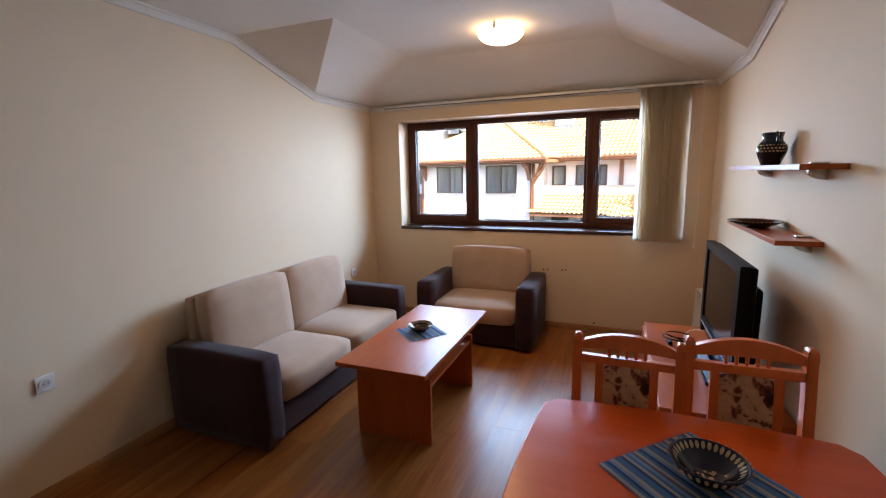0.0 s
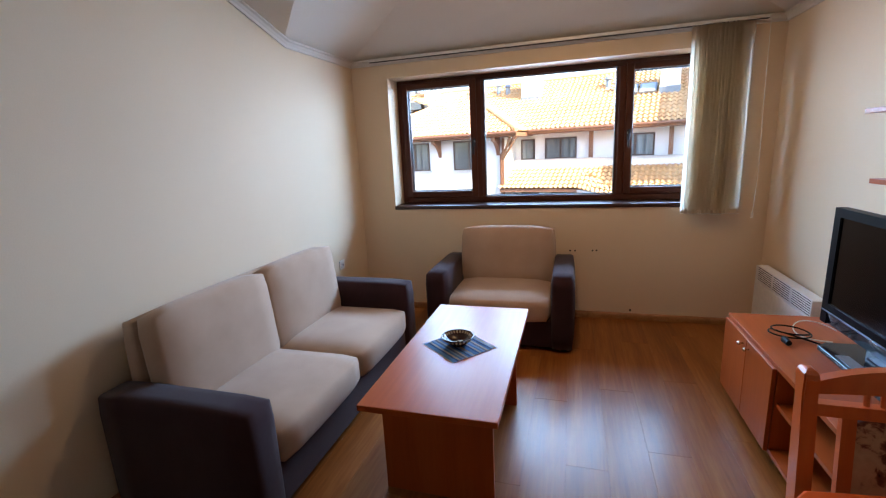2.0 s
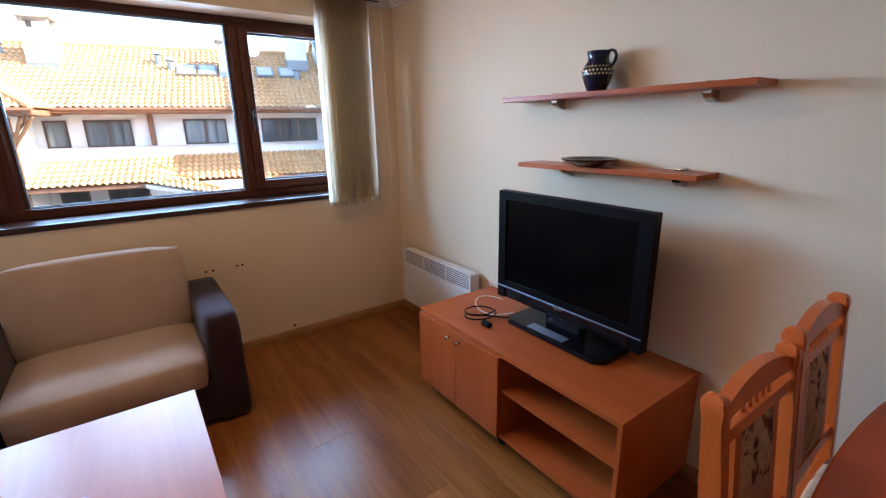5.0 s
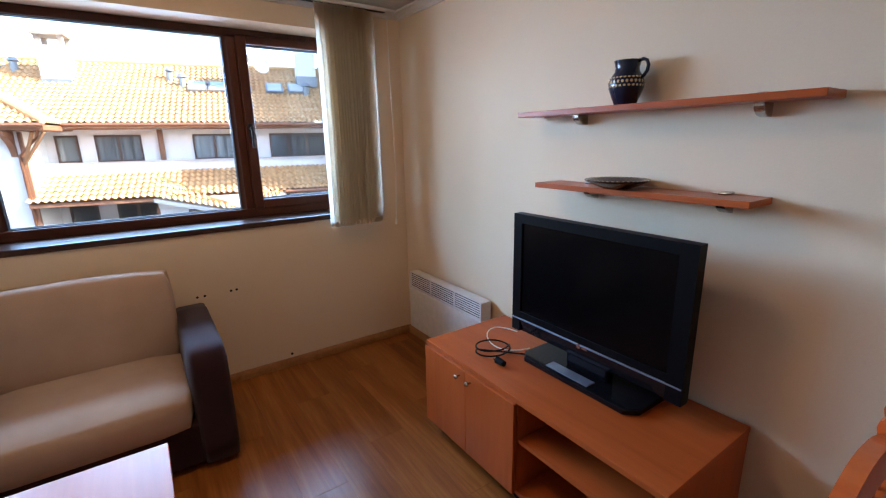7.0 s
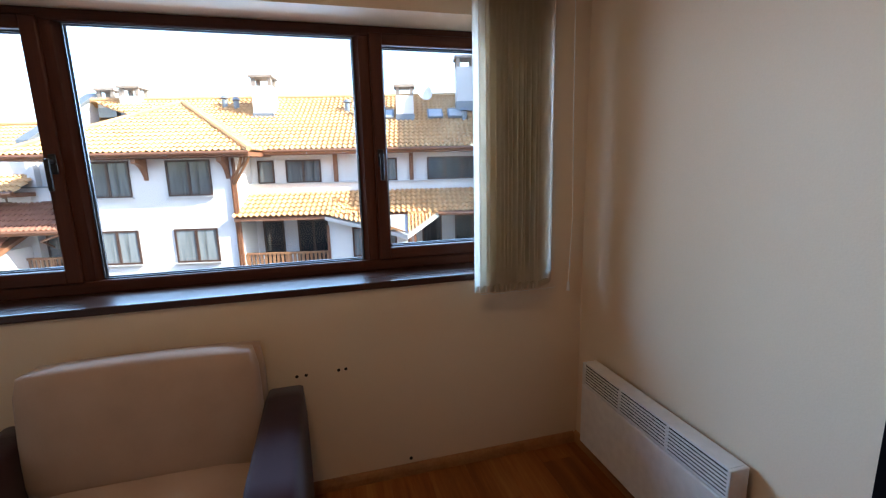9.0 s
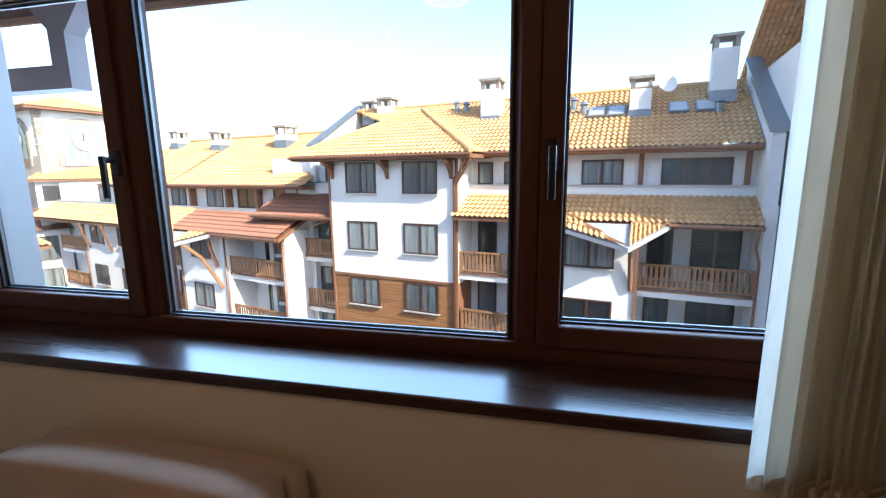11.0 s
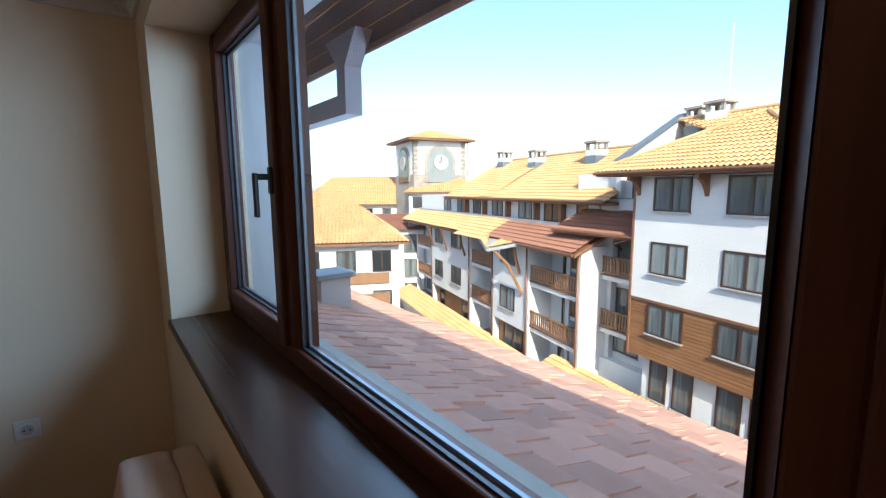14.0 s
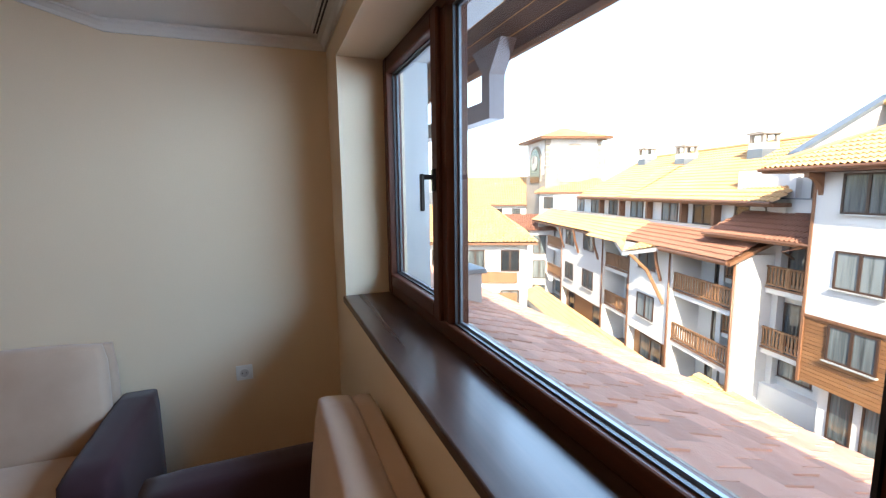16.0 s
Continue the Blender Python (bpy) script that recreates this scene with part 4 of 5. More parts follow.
M_stone = mottled("rubble_stone", (0.16, 0.13, 0.11), (0.40, 0.35, 0.30), 1.5, 5, 0.9, 0.5, 0.05)
M_ground = mottled("asphalt_and_paving", (0.10, 0.095, 0.09), (0.17, 0.16, 0.15), 0.2, 3, 0.95, 0.2, 0.01)
M_wframe = plain("brown_window_frame", (0.060, 0.030, 0.020), 0.45)


def far_glass():
    """Dark panes with the folds of pale curtains behind them."""
    m, nt, b = material("far_window_pane", 0.08, 0, 0.6)
    v = coords(nt, (1, 0.05, 0.04))
    folds = tex_noise(nt, v, 9, 3)
    oi = nt.nodes.new("ShaderNodeObjectInfo")
    amount = nt.nodes.new("ShaderNodeMath")
    amount.operation = "MULTIPLY"
    nt.links.new(folds, amount.inputs[0])
    nt.links.new(oi.outputs["Random"], amount.inputs[1])
    col = ramp(nt, amount.outputs[0], [(0.12, (0.018, 0.022, 0.026)), (0.55, (0.22, 0.25, 0.26))])
    nt.links.new(col, b.inputs["Base Color"])
    return m


M_far_glass = far_glass()

# ---- ground ----
bm = bmesh.new()
add_box(bm, (-2500, -2500, -10.2), (2500, 2500, -9.7))
tagged(link("ground", bm, M_ground), "grey paved ground between the buildings", "ground", kind="structure")


# ---- parts of buildings; local frame: x along the front, y away from the viewer, z up ----
def wall_part(b, x0, x1, y0, y1, z0, z1, mat=None, name="wall"):
    return part(name, boxm((x0, y0, z0), (x1, y1, z1)), mat or M_render, b)


_wcache = {}


def far_window(b, x0, x1, z0, z1, y, lights=2):
    """A framed window with a sill, set proud of the wall's face at y, with its panes behind the frame."""
    w, h = round(x1 - x0, 2), round(z1 - z0, 2)
    key = (w, h, lights)
    if key not in _wcache:
        f = 0.075
        fr = bmesh.new()
        add_box(fr, (0, -0.03, 0), (f, 0.05, h))
        add_box(fr, (w - f, -0.03, 0), (w, 0.05, h))
        add_box(fr, (f, -0.03, 0), (w - f, 0.05, f))
        add_box(fr, (f, -0.03, h - f), (w - f, 0.05, h))
        for k in range(1, lights):
            add_box(fr, (w * k / lights - 0.05, -0.028, f), (w * k / lights + 0.05, 0.05, h - f))
        gl = bmesh.new()
        add_box(gl, (f * 0.9, 0.0, f * 0.9), (w - f * 0.9, 0.02, h - f * 0.9))
        si = bmesh.new()
        add_box(si, (-0.06, -0.12, -0.05), (w + 0.06, 0.04, 0.0))
        meshes = []
        for n, bmx, mat in (("window", fr, M_wframe), ("pane", gl, M_far_glass), ("sill", si, M_flash_light)):
            me = bpy.data.meshes.new(n)
            bmx.to_mesh(me)
            bmx.free()
            me.materials.append(mat)
            meshes.append(me)
        _wcache[key] = meshes
    ob = None
    for n, me in zip(("window", "pane", "sill"), _wcache[key]):
        o = new(n, me)
        if ob is None:
            o.location = (x0, y - 0.015, z0)
            o.parent = b
            ob = o
        else:
            o.parent = ob
    return ob


def balcony(b, x0, x1, z, y0, y1, height=0.95, slab=0.30):
    """Slab and timber railing; z is the floor, y0 its front."""
    part("balcony_slab", boxm((x0, y0, z - slab), (x1, y1, z)), M_render, b)
    bm = bmesh.new()
    add_box(bm, (x0, y0 - 0.05, z - 0.06), (x1, y0 - 0.004, z + 0.03))
    part("balcony_edge", bm, M_timber, b)
    rail = part("balcony_rail", boxm((x0, y0 - 0.03, z + height - 0.09), (x1, y0 + 0.06, z + height)), M_balcony, b)
    part("lower_rail", boxm((x0, y0 - 0.01, z + 0.08), (x1, y0 + 0.04, z + 0.15)), M_balcony, rail)
    n = max(2, int(round((x1 - x0) / 1.7)))
    for k in range(n + 1):
        px = x0 + 0.05 + (x1 - x0 - 0.1) * k / n
        part("post", boxm((px - 0.045, y0 - 0.02, z), (px + 0.045, y0 + 0.05, z + height - 0.09)), M_balcony, rail)
    bm = bmesh.new()
    c = int((x1 - x0) / 0.165)
    for k in range(c):
        px = x0 + (x1 - x0) * (k + 0.5) / c
        add_box(bm, (px - 0.052, y0 + 0.005, z + 0.10), (px + 0.052, y0 + 0.03, z + height - 0.08))
    bal = part("balusters", bm, M_balcony, rail)
    bal["kind"] = "stuff"


def tiled(b, origin, along, up, left, right, mat=None, name="roof", pitch=0.215, course=0.34):
    """A slope of wavy tiles in courses. origin: a point of the eave line; along: unit vector of the eave; up: the whole way up the slope.
    left, right: where the slope begins and ends along the eave, at the eave and at the top."""
    o, a, u = Vector(origin), Vector(along), Vector(up)
    n = a.cross(u).normalized()
    if n.z < 0:
        n = -n
    length = u.length
    rows = max(2, int(round(length / course)))
    verts, faces = [], []
    lo, hi = min(left), max(right)
    k0, k1 = math.floor(lo / (pitch / 5)), math.ceil(hi / (pitch / 5))
    cols = k1 - k0 + 1
    for r in range(rows):
        for e, lift in ((r / rows, 0.055), ((r + 1) / rows, 0.0)):
            l = left[0] + (left[1] - left[0]) * e
            g = right[0] + (right[1] - right[0]) * e
            for k in range(cols):
                s = min(max((k0 + k) * pitch / 5, l), g)
                wv = 0.042 * math.sin(2 * math.pi * s / pitch)
                verts.append(o + a * s + u * e + n * (wv + lift))
    for r in range(2 * rows - 1):
        for k in range(cols - 1):
            i = r * cols + k
            if (verts[i] - verts[i + 1]).length + (verts[i + cols] - verts[i + cols + 1]).length > 1e-5:
                faces.append((i, i + 1, i + cols + 1, i + cols))
    me = bpy.data.meshes.new(name)
    me.from_pydata([tuple(v) for v in verts], [], faces)
    me.materials.append(mat or M_tile)
    ob = new(name, me)
    ob.parent = b
    return ob


def deck(b, pts, depth=0.16, mat=None, name="roof_edge"):
    """The boarded underside and fascia below a slope."""
    bm = bmesh.new()
    hi = [bm.verts.new((x, y, z - 0.06)) for x, y, z in pts]
    lo = [bm.verts.new((x, y, z - 0.06 - depth)) for x, y, z in pts]
    bm.faces.new(hi)
    bm.faces.new(lo[::-1])
    for k in range(len(pts)):
        bm.faces.new((hi[k], lo[k], lo[(k + 1) % len(pts)], hi[(k + 1) % len(pts)]))
    bmesh.ops.recalc_face_normals(bm, faces=bm.faces[:])
    return part(name, bm, mat or M_timber, b)


def gutter(b, p, q):
    return part("gutter", tube([p, q], 0.07, 8), M_gutter, b)


def pipe(b, points, r=0.045):
    return part("downpipe", tube(points, r, 8), M_gutter, b, "", True)


def chimney(b, x, y, z0, z1, w=0.8):
    c = part("chimney", boxm((x - w / 2, y - w / 2, z0), (x + w / 2, y + w / 2, z1 - 0.5)), M_render, b)
    part("flashing", boxm((x - w / 2 - 0.03, y - w / 2 - 0.03, z0), (x + w / 2 + 0.03, y + w / 2 + 0.03, z0 + 0.45)), M_flash, c)
    bm = bmesh.new()
    for sx in (-1, 1):
        for sy in (-1, 1):
            add_box(bm, (x + sx * (w / 2 - 0.08) - 0.08, y + sy * (w / 2 - 0.08) - 0.08, z1 - 0.5), (x + sx * (w / 2 - 0.08) + 0.08, y + sy * (w / 2 - 0.08) + 0.08, z1 - 0.12))
    part("chimney_vent", bm, M_stone, c)
    part("chimney_cap", boxm((x - w / 2 - 0.08, y - w / 2 - 0.08, z1 - 0.12), (x + w / 2 + 0.08, y + w / 2 + 0.08, z1)), M_stone, c)


def roof_vent(b, x, y, z):
    v = part("roof_vent", cyl(bmesh.new(), (x, y, z - 0.2), (x, y, z + 0.35), 0.13, seg=12), M_flash, b)
    part("vent_cap", cyl(bmesh.new(), (x, y, z + 0.38), (x, y, z + 0.52), 0.22, 0.10, 12), M_flash, v)


def corbel(b, x, y0, y1, z):
    """A curved timber bracket under the eaves, from the wall at y1 out to y0."""
    bm = bmesh.new()
    n = 8
    d = y1 - y0
    for sx in (-0.09, 0.09):
        pts = [(y1, z), (y0, z), (y0, z - 0.16)] + [(y0 + d * (1 - math.cos(a)) * 0.0 + d * math.sin(a), z - 0.16 - 0.85 * (1 - math.cos(a))) for a in [math.pi / 2 * k / n for k in range(1, n + 1)]]
        bm.faces.new([bm.verts.new((x + sx, y, zz)) for y, zz in pts])
    f1, f2 = bm.faces[:] if hasattr(bm.faces, "ensure_lookup_table") and not bm.faces.ensure_lookup_table() else (None, None)
    v1, v2 = f1.verts[:], f2.verts[:]
    for k in range(len(v1)):
        bm.faces.new((v1[k], v1[(k + 1) % len(v1)], v2[(k + 1) % len(v2)], v2[k]))
    bmesh.ops.recalc_face_normals(bm, faces=bm.faces[:])
    return part("bracket", bm, M_timber, b)


X = Vector((1, 0, 0))
EYE = Vector((2.33, 3.64, 1.53))

# ---- the apartment house across the court ----
ho = thing("apartment_building", "white rendered apartment house with terracotta roofs and wooden balconies", "building", at=pose(0, 0, 0, 0, 0, -11.5))
BV = 22.3
wall_part(ho, -17.3, 5.6, BV, BV + 4.5, -9.7, 2.25)
# projecting bay with timber band
wall_part(ho, -11.93, -5.40, 20.5, BV, -3.36, 1.98)
wall_part(ho, -11.90, -5.43, 20.56, BV, -5.97, -3.40, M_timber, "band_core")
wall_part(ho, -11.5, -5.7, 21.0, BV, -9.7, -5.99)
for k in range(17):
    z = -5.95 + k * 0.152
    part("cladding_board", boxm((-11.93, 20.515, z), (-5.40, 20.558, z + 0.140), 0.006, 1), M_cladding, ho)
part("trim_board", boxm((-11.96, 20.46, -3.40), (-5.37, 20.52, -3.30)), M_timber, ho)
for u in (-11.95, -5.41):
    part("corner_board", boxm((u - 0.05, 20.45, -6.0), (u + 0.05, 20.56, 1.95)), M_timber, ho)
for z0, z1 in ((0.53, 1.92), (-2.14, -0.77), (-4.80, -3.47)):
    far_window(ho, -11.0, -9.35, z0, z1, 20.5)
    far_window(ho, -7.98, -6.29, z0, z1, 20.5)
for u0, u1 in ((-11.1, -10.25), (-9.95, -9.05), (-8.1, -7.15), (-6.87, -6.0)):
    far_window(ho, u0, u1, -7.95, -6.05, 21.0, 1)
# its hipped roof
EZ = 2.20
tiled(ho, (0, 19.65, EZ), X, (0, 4.05, 2.25), (-13.55, -8.62), (-4.45, -8.55))
tiled(ho, (-4.45, 0, EZ), (0, 1, 0), (-4.1, 0, 2.25), (19.65, 23.7), (27.0, 27.0))
tiled(ho, (-13.55, 0, EZ), (0, 1, 0), (4.95, 0, 2.25), (19.65, 23.7), (27.0, 27.0))
deck(ho, [(-13.5, 19.7, EZ + 0.02), (-4.5, 19.7, EZ + 0.02), (-4.5, 22.5, EZ + 0.02), (-13.5, 22.5, EZ + 0.02)])
gutter(ho, (-13.55, 19.6, EZ - 0.06), (-4.45, 19.6, EZ - 0.06))
part("hip_tiles", tube([(-4.45, 19.65, EZ + 0.06), (-8.55, 23.7, EZ + 2.31)], 0.10, 8), M_tile, ho)
part("hip_tiles", tube([(-13.55, 19.65, EZ + 0.06), (-8.62, 23.7, EZ + 2.31)], 0.10, 8), M_tile, ho)
for u in (-11.75, -8.75, -5.65):
    corbel(ho, u, 19.8, 20.52, 1.98)
for u in (-5.2, -4.9):
    part("strut", tube([(-5.45, 20.5, 0.9), (u + 0.3, 20.0, 1.95)], 0.06, 6), M_balcony, ho)
pipe(ho, [(-4.6, 19.7, 2.1), (-4.9, 20.2, 1.75), (-5.5, 20.42, 1.2), (-5.5, 20.42, -6)])
# main roof over the right part
tiled(ho, (0, 21.35, 2.26), X, (0, 4.65, 2.70), (-6.2, -14.0), (5.2, 5.2))
tiled(ho, (0, 30.6, 2.26), X, (0, -4.6, 2.70), (-17.3, -14.0), (5.2, 5.2))
deck(ho, [(-6, 21.4, 2.28), (5.2, 21.4, 2.28), (5.2, 23.0, 2.28), (-6, 23.0, 2.28)])
gutter(ho, (-5.0, 21.28, 2.20), (5.2, 21.28, 2.20))
part("ridge_tiles", tube([(-14.0, 26.0, 5.0), (5.2, 26.0, 5.0)], 0.11, 8), M_tile, ho)
# firewall and chimneys
def firewall(b, u, y0, z0, y1, z1, w=0.35):
    bm = bmesh.new()
    vs = [bm.verts.new((u + dx, y, z)) for dx in (0, w) for y, z in ((y0, z0 - 3), (y0, z0), (y1, z1), (y1, z1 - 4))]
    for f in ((0, 1, 2, 3), (7, 6, 5, 4), (0, 4, 5, 1), (1, 5, 6, 2), (2, 6, 7, 3), (3, 7, 4, 0)):
        bm.faces.new([vs[i] for i in f])
    bmesh.ops.recalc_face_normals(bm, faces=bm.faces[:])
    wl = part("parapet_wall", bm, M_render, b)
    bm = bmesh.new()
    d = 0.1
    vs = [bm.verts.new((u + dx, y, z + dz)) for dx in (-d, w + d) for y, z in ((y0 - 0.1, z0), (y1, z1)) for dz in (0.0, 0.16)]
    for f in ((0, 1, 3, 2), (4, 6, 7, 5), (0, 4, 5, 1), (2, 3, 7, 6), (1, 5, 7, 3), (0, 2, 6, 4)):
        bm.faces.new([vs[i] for i in f])
    bmesh.ops.recalc_face_normals(bm, faces=bm.faces[:])
    part("metal_cap", bm, M_flash, wl, "blue-grey sheet metal cap")


firewall(ho, 5.25, 20.6, 2.55, 26.0, 5.75)
firewall(ho, -14.35, 22.0, 2.75, 26.5, 5.25, 0.3)
chimney(ho, 1.35, 24.0, 3.4, 5.15)
chimney(ho, 4.25, 24.6, 4.0, 6.5, 0.85)
chimney(ho, -5.2, 24.6, 3.6, 5.75, 0.9)
chimney(ho, -11.9, 26.0, 4.2, 5.6, 0.9)
chimney(ho, -13.4, 26.6, 4.2, 5.6, 0.8)
for u, v in ((-1.4, 24.6), (-0.9, 24.1), (-7.3, 25.2), (-6.7, 25.0), (4.1, 23.6)):
    roof_vent(ho, u, v, 2.26 + (v - 21.35) * 0.58)
for u in (-0.35, 0.45, 2.75, 3.7):
    sk = part("skylight", boxm((-0.36, -0.45, 0.0), (0.36, 0.45, 0.09)), M_flash, ho)
    sk.matrix_basis = pose(u, 24.0, 2.26 + (24.0 - 21.35) * 0.58 + 0.05, 30, 0, 0)
    part("pane", boxm((-0.29, -0.38, 0.085), (0.29, 0.38, 0.10)), M_flash_light, sk)
dish = part("satellite_dish", lathe([(0.02, 0), (0.2, 0.03), (0.36, 0.10), (0.36, 0.11), (0.2, 0.045), (0.02, 0.015)], 20), M_render, ho)
dish.matrix_basis = pose(2.25, 23.6, 4.75, 75, 0, 25)
# upper storey and terrace parapet
far_window(ho, -0.65, 0.92, 0.86, 1.86, BV)
far_window(ho, 2.25, 4.56, 0.86, 1.86, BV, 3)
far_window(ho, -3.9, -2.4, 0.86, 1.86, BV)
far_window(ho, -5.1, -4.4, 0.86, 1.86, BV, 1)
for u in (-1.75, 1.55, 5.0):
    part("pilaster", boxm((u - 0.09, BV - 0.12, 0.6), (u + 0.09, BV, 2.2)), M_timber, ho)
wall_part(ho, -5.4, 5.25, 21.95, 22.15, 0.35, 0.83, M_render, "parapet")
part("parapet_cap", boxm((-5.4, 21.86, 0.83), (5.25, 22.2, 0.88)), M_flash_light, ho)
# lower lean-to roof with a projecting gusset
tiled(ho, (0, 20.15, -0.36), X, (0, 1.8, 0.86), (-5.55, -5.4), (5.25, 5.25))
deck(ho, [(-5.5, 20.2, -0.34), (5.25, 20.2, -0.34), (5.25, 21.9, 0.44), (-5.5, 21.9, 0.44)], 0.12)
gutter(ho, (2.55, 20.08, -0.42), (5.25, 20.08, -0.42))
gus = Vector((3.3, -1.35, -0.65))
tiled(ho, (-1.95, 20.15, -0.36), gus.normalized(), (0.0, 1.35, 0.65), (0.0, 0.0), (gus.length, gus.length * 0.02))
tiled(ho, (1.35, 18.8, -1.01), Vector((1.25, 1.35, 0.65)).normalized(), (-0.0, 1.35, 0.65), (0.0, 0.0), (1.95, 0.02))
deck(ho, [(-1.95, 20.15, -0.36), (1.35, 18.8, -1.01), (2.6, 20.15, -0.36)], 0.14, M_flash_light)
part("strut", tube([(1.45, 20.45, -2.9), (1.4, 20.3, -1.6), (1.38, 19.2, -1.1)], 0.09, 6), M_timber, ho)
# wall with windows beside the balconies
wall_part(ho, -1.90, 1.62, 20.5, BV, -9.7, -0.35)
for z0, z1 in ((-2.16, -0.92), (-4.80, -3.40), (-7.5, -6.1)):
    far_window(ho, -0.95, 0.86, z0, z1, 20.5)
for u in (-1.92, 1.62):
    part("corner_board", boxm((u - 0.05, 20.44, -7), (u + 0.05, 20.54, -0.8)), M_timber, ho)
for u0, u1 in ((-5.35, -1.97), (1.69, 5.30)):
    for z in (-2.85, -5.42, -8.0):
        balcony(ho, u0, u1, z, 20.72, BV)
        far_window(ho, u0 + 0.25, u0 + 1.15, z + 0.1, z + 2.1, BV, 1)
        far_window(ho, u0 + 1.75, u1 - 0.25, z + 0.1, z + 2.1, BV, 2)
wall_part(ho, 5.30, 5.62, 20.5, BV, -9.7, 0.3)
pipe(ho, [(5.1, 20.1, -0.5), (5.1, 20.3, -1.1), (5.25, 20.45, -1.6), (5.25, 20.45, -9)])
# recessed bay on the other side
wall_part(ho, -17.3, -17.0, 21.6, BV, -9.7, -0.7)
for z in (-2.9, -5.68):
    balcony(ho, -16.95, -12.0, z, 21.65, BV)
    far_window(ho, -14.3, -12.8, z + 0.15, z + 2.1, BV, 2)
wall_part(ho, -16.95, -12.0, 21.7, BV, -9.7, -7.4)
far_window(ho, -14.4, -12.8, -7.0, -6.2, BV)
tiled(ho, (0, 20.6, -0.70), X, (0, 1.6, 1.15), (-17.45, -16.4), (-11.98, -11.98), M_tile_brown)
deck(ho, [(-17.4, 20.65, -0.68), (-12.0, 20.65, -0.68), (-12.0, 22.2, 0.42), (-16.4, 22.2, 0.42)], 0.14)
gutter(ho, (-17.4, 20.52, -0.74), (-12.0, 20.52, -0.74))
wall_part(ho, -16.2, -12.0, 22.0, 22.25, 0.4, 0.95, M_render, "parapet")
part("parapet_cap", boxm((-16.25, 21.92, 0.95), (-12.0, 22.28, 1.0)), M_flash, ho)
far_window(ho, -13.6, -12.3, 0.95, 1.9, BV, 2)
pipe(ho, [(-12.2, 20.6, -0.8), (-13.4, 20.9, -1.15), (-13.5, 21.6, -1.5)])

# lean-to tile strip along the foot of the house
tiled(ho, (0, 19.1, -8.35), X, (0, 1.4, 0.55), (-16.9, -16.9), (-5.4, -5.4))
deck(ho, [(-16.9, 19.1, -8.35), (-5.4, 19.1, -8.35), (-5.4, 20.5, -7.8), (-16.9, 20.5, -7.8)])
wall_part(ho, -16.9, -5.4, 19.5, 21.0, -9.7, -8.5)

# taller neighbour at the end of the row
nb = thing("apartment_building", "taller white apartment house with a terracotta roof at the row's end", "building", at=pose(0, 0, 0, 0, 0, -11.5))
wall_part(nb, 5.7, 17, 19.0, 31, -9.7, 5.2)
tiled(nb, (0, 18.2, 4.9), X, (0, 6.5, 3.8), (5.65, 5.65), (17.5, 17.5))
tiled(nb, (0, 31.8, 4.9), X, (0, -7.0, 3.8), (5.65, 5.65), (17.5, 17.5))
far_window(nb, 7.5, 9.2, 2.4, 3.9, 19.0)
far_window(nb, 7.5, 9.2, -0.4, 1.1, 19.0)

# ---- the long wing that runs back along the court ----
lw = thing("apartment_building", "long white apartment wing with stepped terracotta roofs and wooden balconies", "building", at=Matrix.Translation(EYE) @ Matrix.Scale(1.15, 4) @ Matrix.Translation(-EYE) @ pose(0, 0, 0, 0, 0, -16))
D2 = 17.1
LV = D2 + 1.5
wall_part(lw, -39.0, -13.8, LV, LV + 5, -9.7, 0.95)
for u0, u1 in ((-32.4, -25.4), (-22.0, -18.35)):
    wall_part(lw, u0, u1, D2, LV, -6.25, -1.0)
    wall_part(lw, u0 + 0.2, u1 - 0.2, D2 + 0.35, LV, -9.7, -6.26, M_cladding, "timber_wall")
    far_window(lw, u0 + 0.8, u0 + 1.9, -8.2, -6.5, D2 + 0.35, 1)
    far_window(lw, u1 - 1.9, u1 - 0.8, -8.2, -6.5, D2 + 0.35, 1)
for u0, u1 in ((-31.7, -30.1), (-28.4, -26.7), (-21.1, -19.5)):
    far_window(lw, u0, u1, -5.40, -4.10, D2)
    far_window(lw, u0, u1, -2.75, -1.55, D2)
for u0, u1 in ((-38.6, -32.5), (-25.3, -22.1), (-18.25, -14.3)):
    for z in (-3.35, -5.80):
        balcony(lw, u0 + (2.2 if u0 < -35 else 0), u1, z, D2 + 0.15, LV, 0.85)
        far_window(lw, u1 - 2.9, u1 - 2.1, z + 0.1, z + 1.95, LV, 1)
        far_window(lw, u1 - 1.5, u1 - 0.3, z + 0.1, z + 1.95, LV, 1)
    part("terrace_wall", boxm((u0, D2 + 0.1, -9.7), (u1, D2 + 0.25, -7.75)), M_render, lw)
    far_window(lw, u0 + 0.8, u1 - 0.6, -7.9, -6.3, LV, 3)
for u in (-38.8, -32.45, -25.35, -22.05, -18.3, -14.2):
    wall_part(lw, u - 0.12, u + 0.12, D2 + 0.02, LV, -9.7, -1.1)
    pipe(lw, [(u, D2 - 0.05, -1.4), (u, D2 - 0.05, -9)])
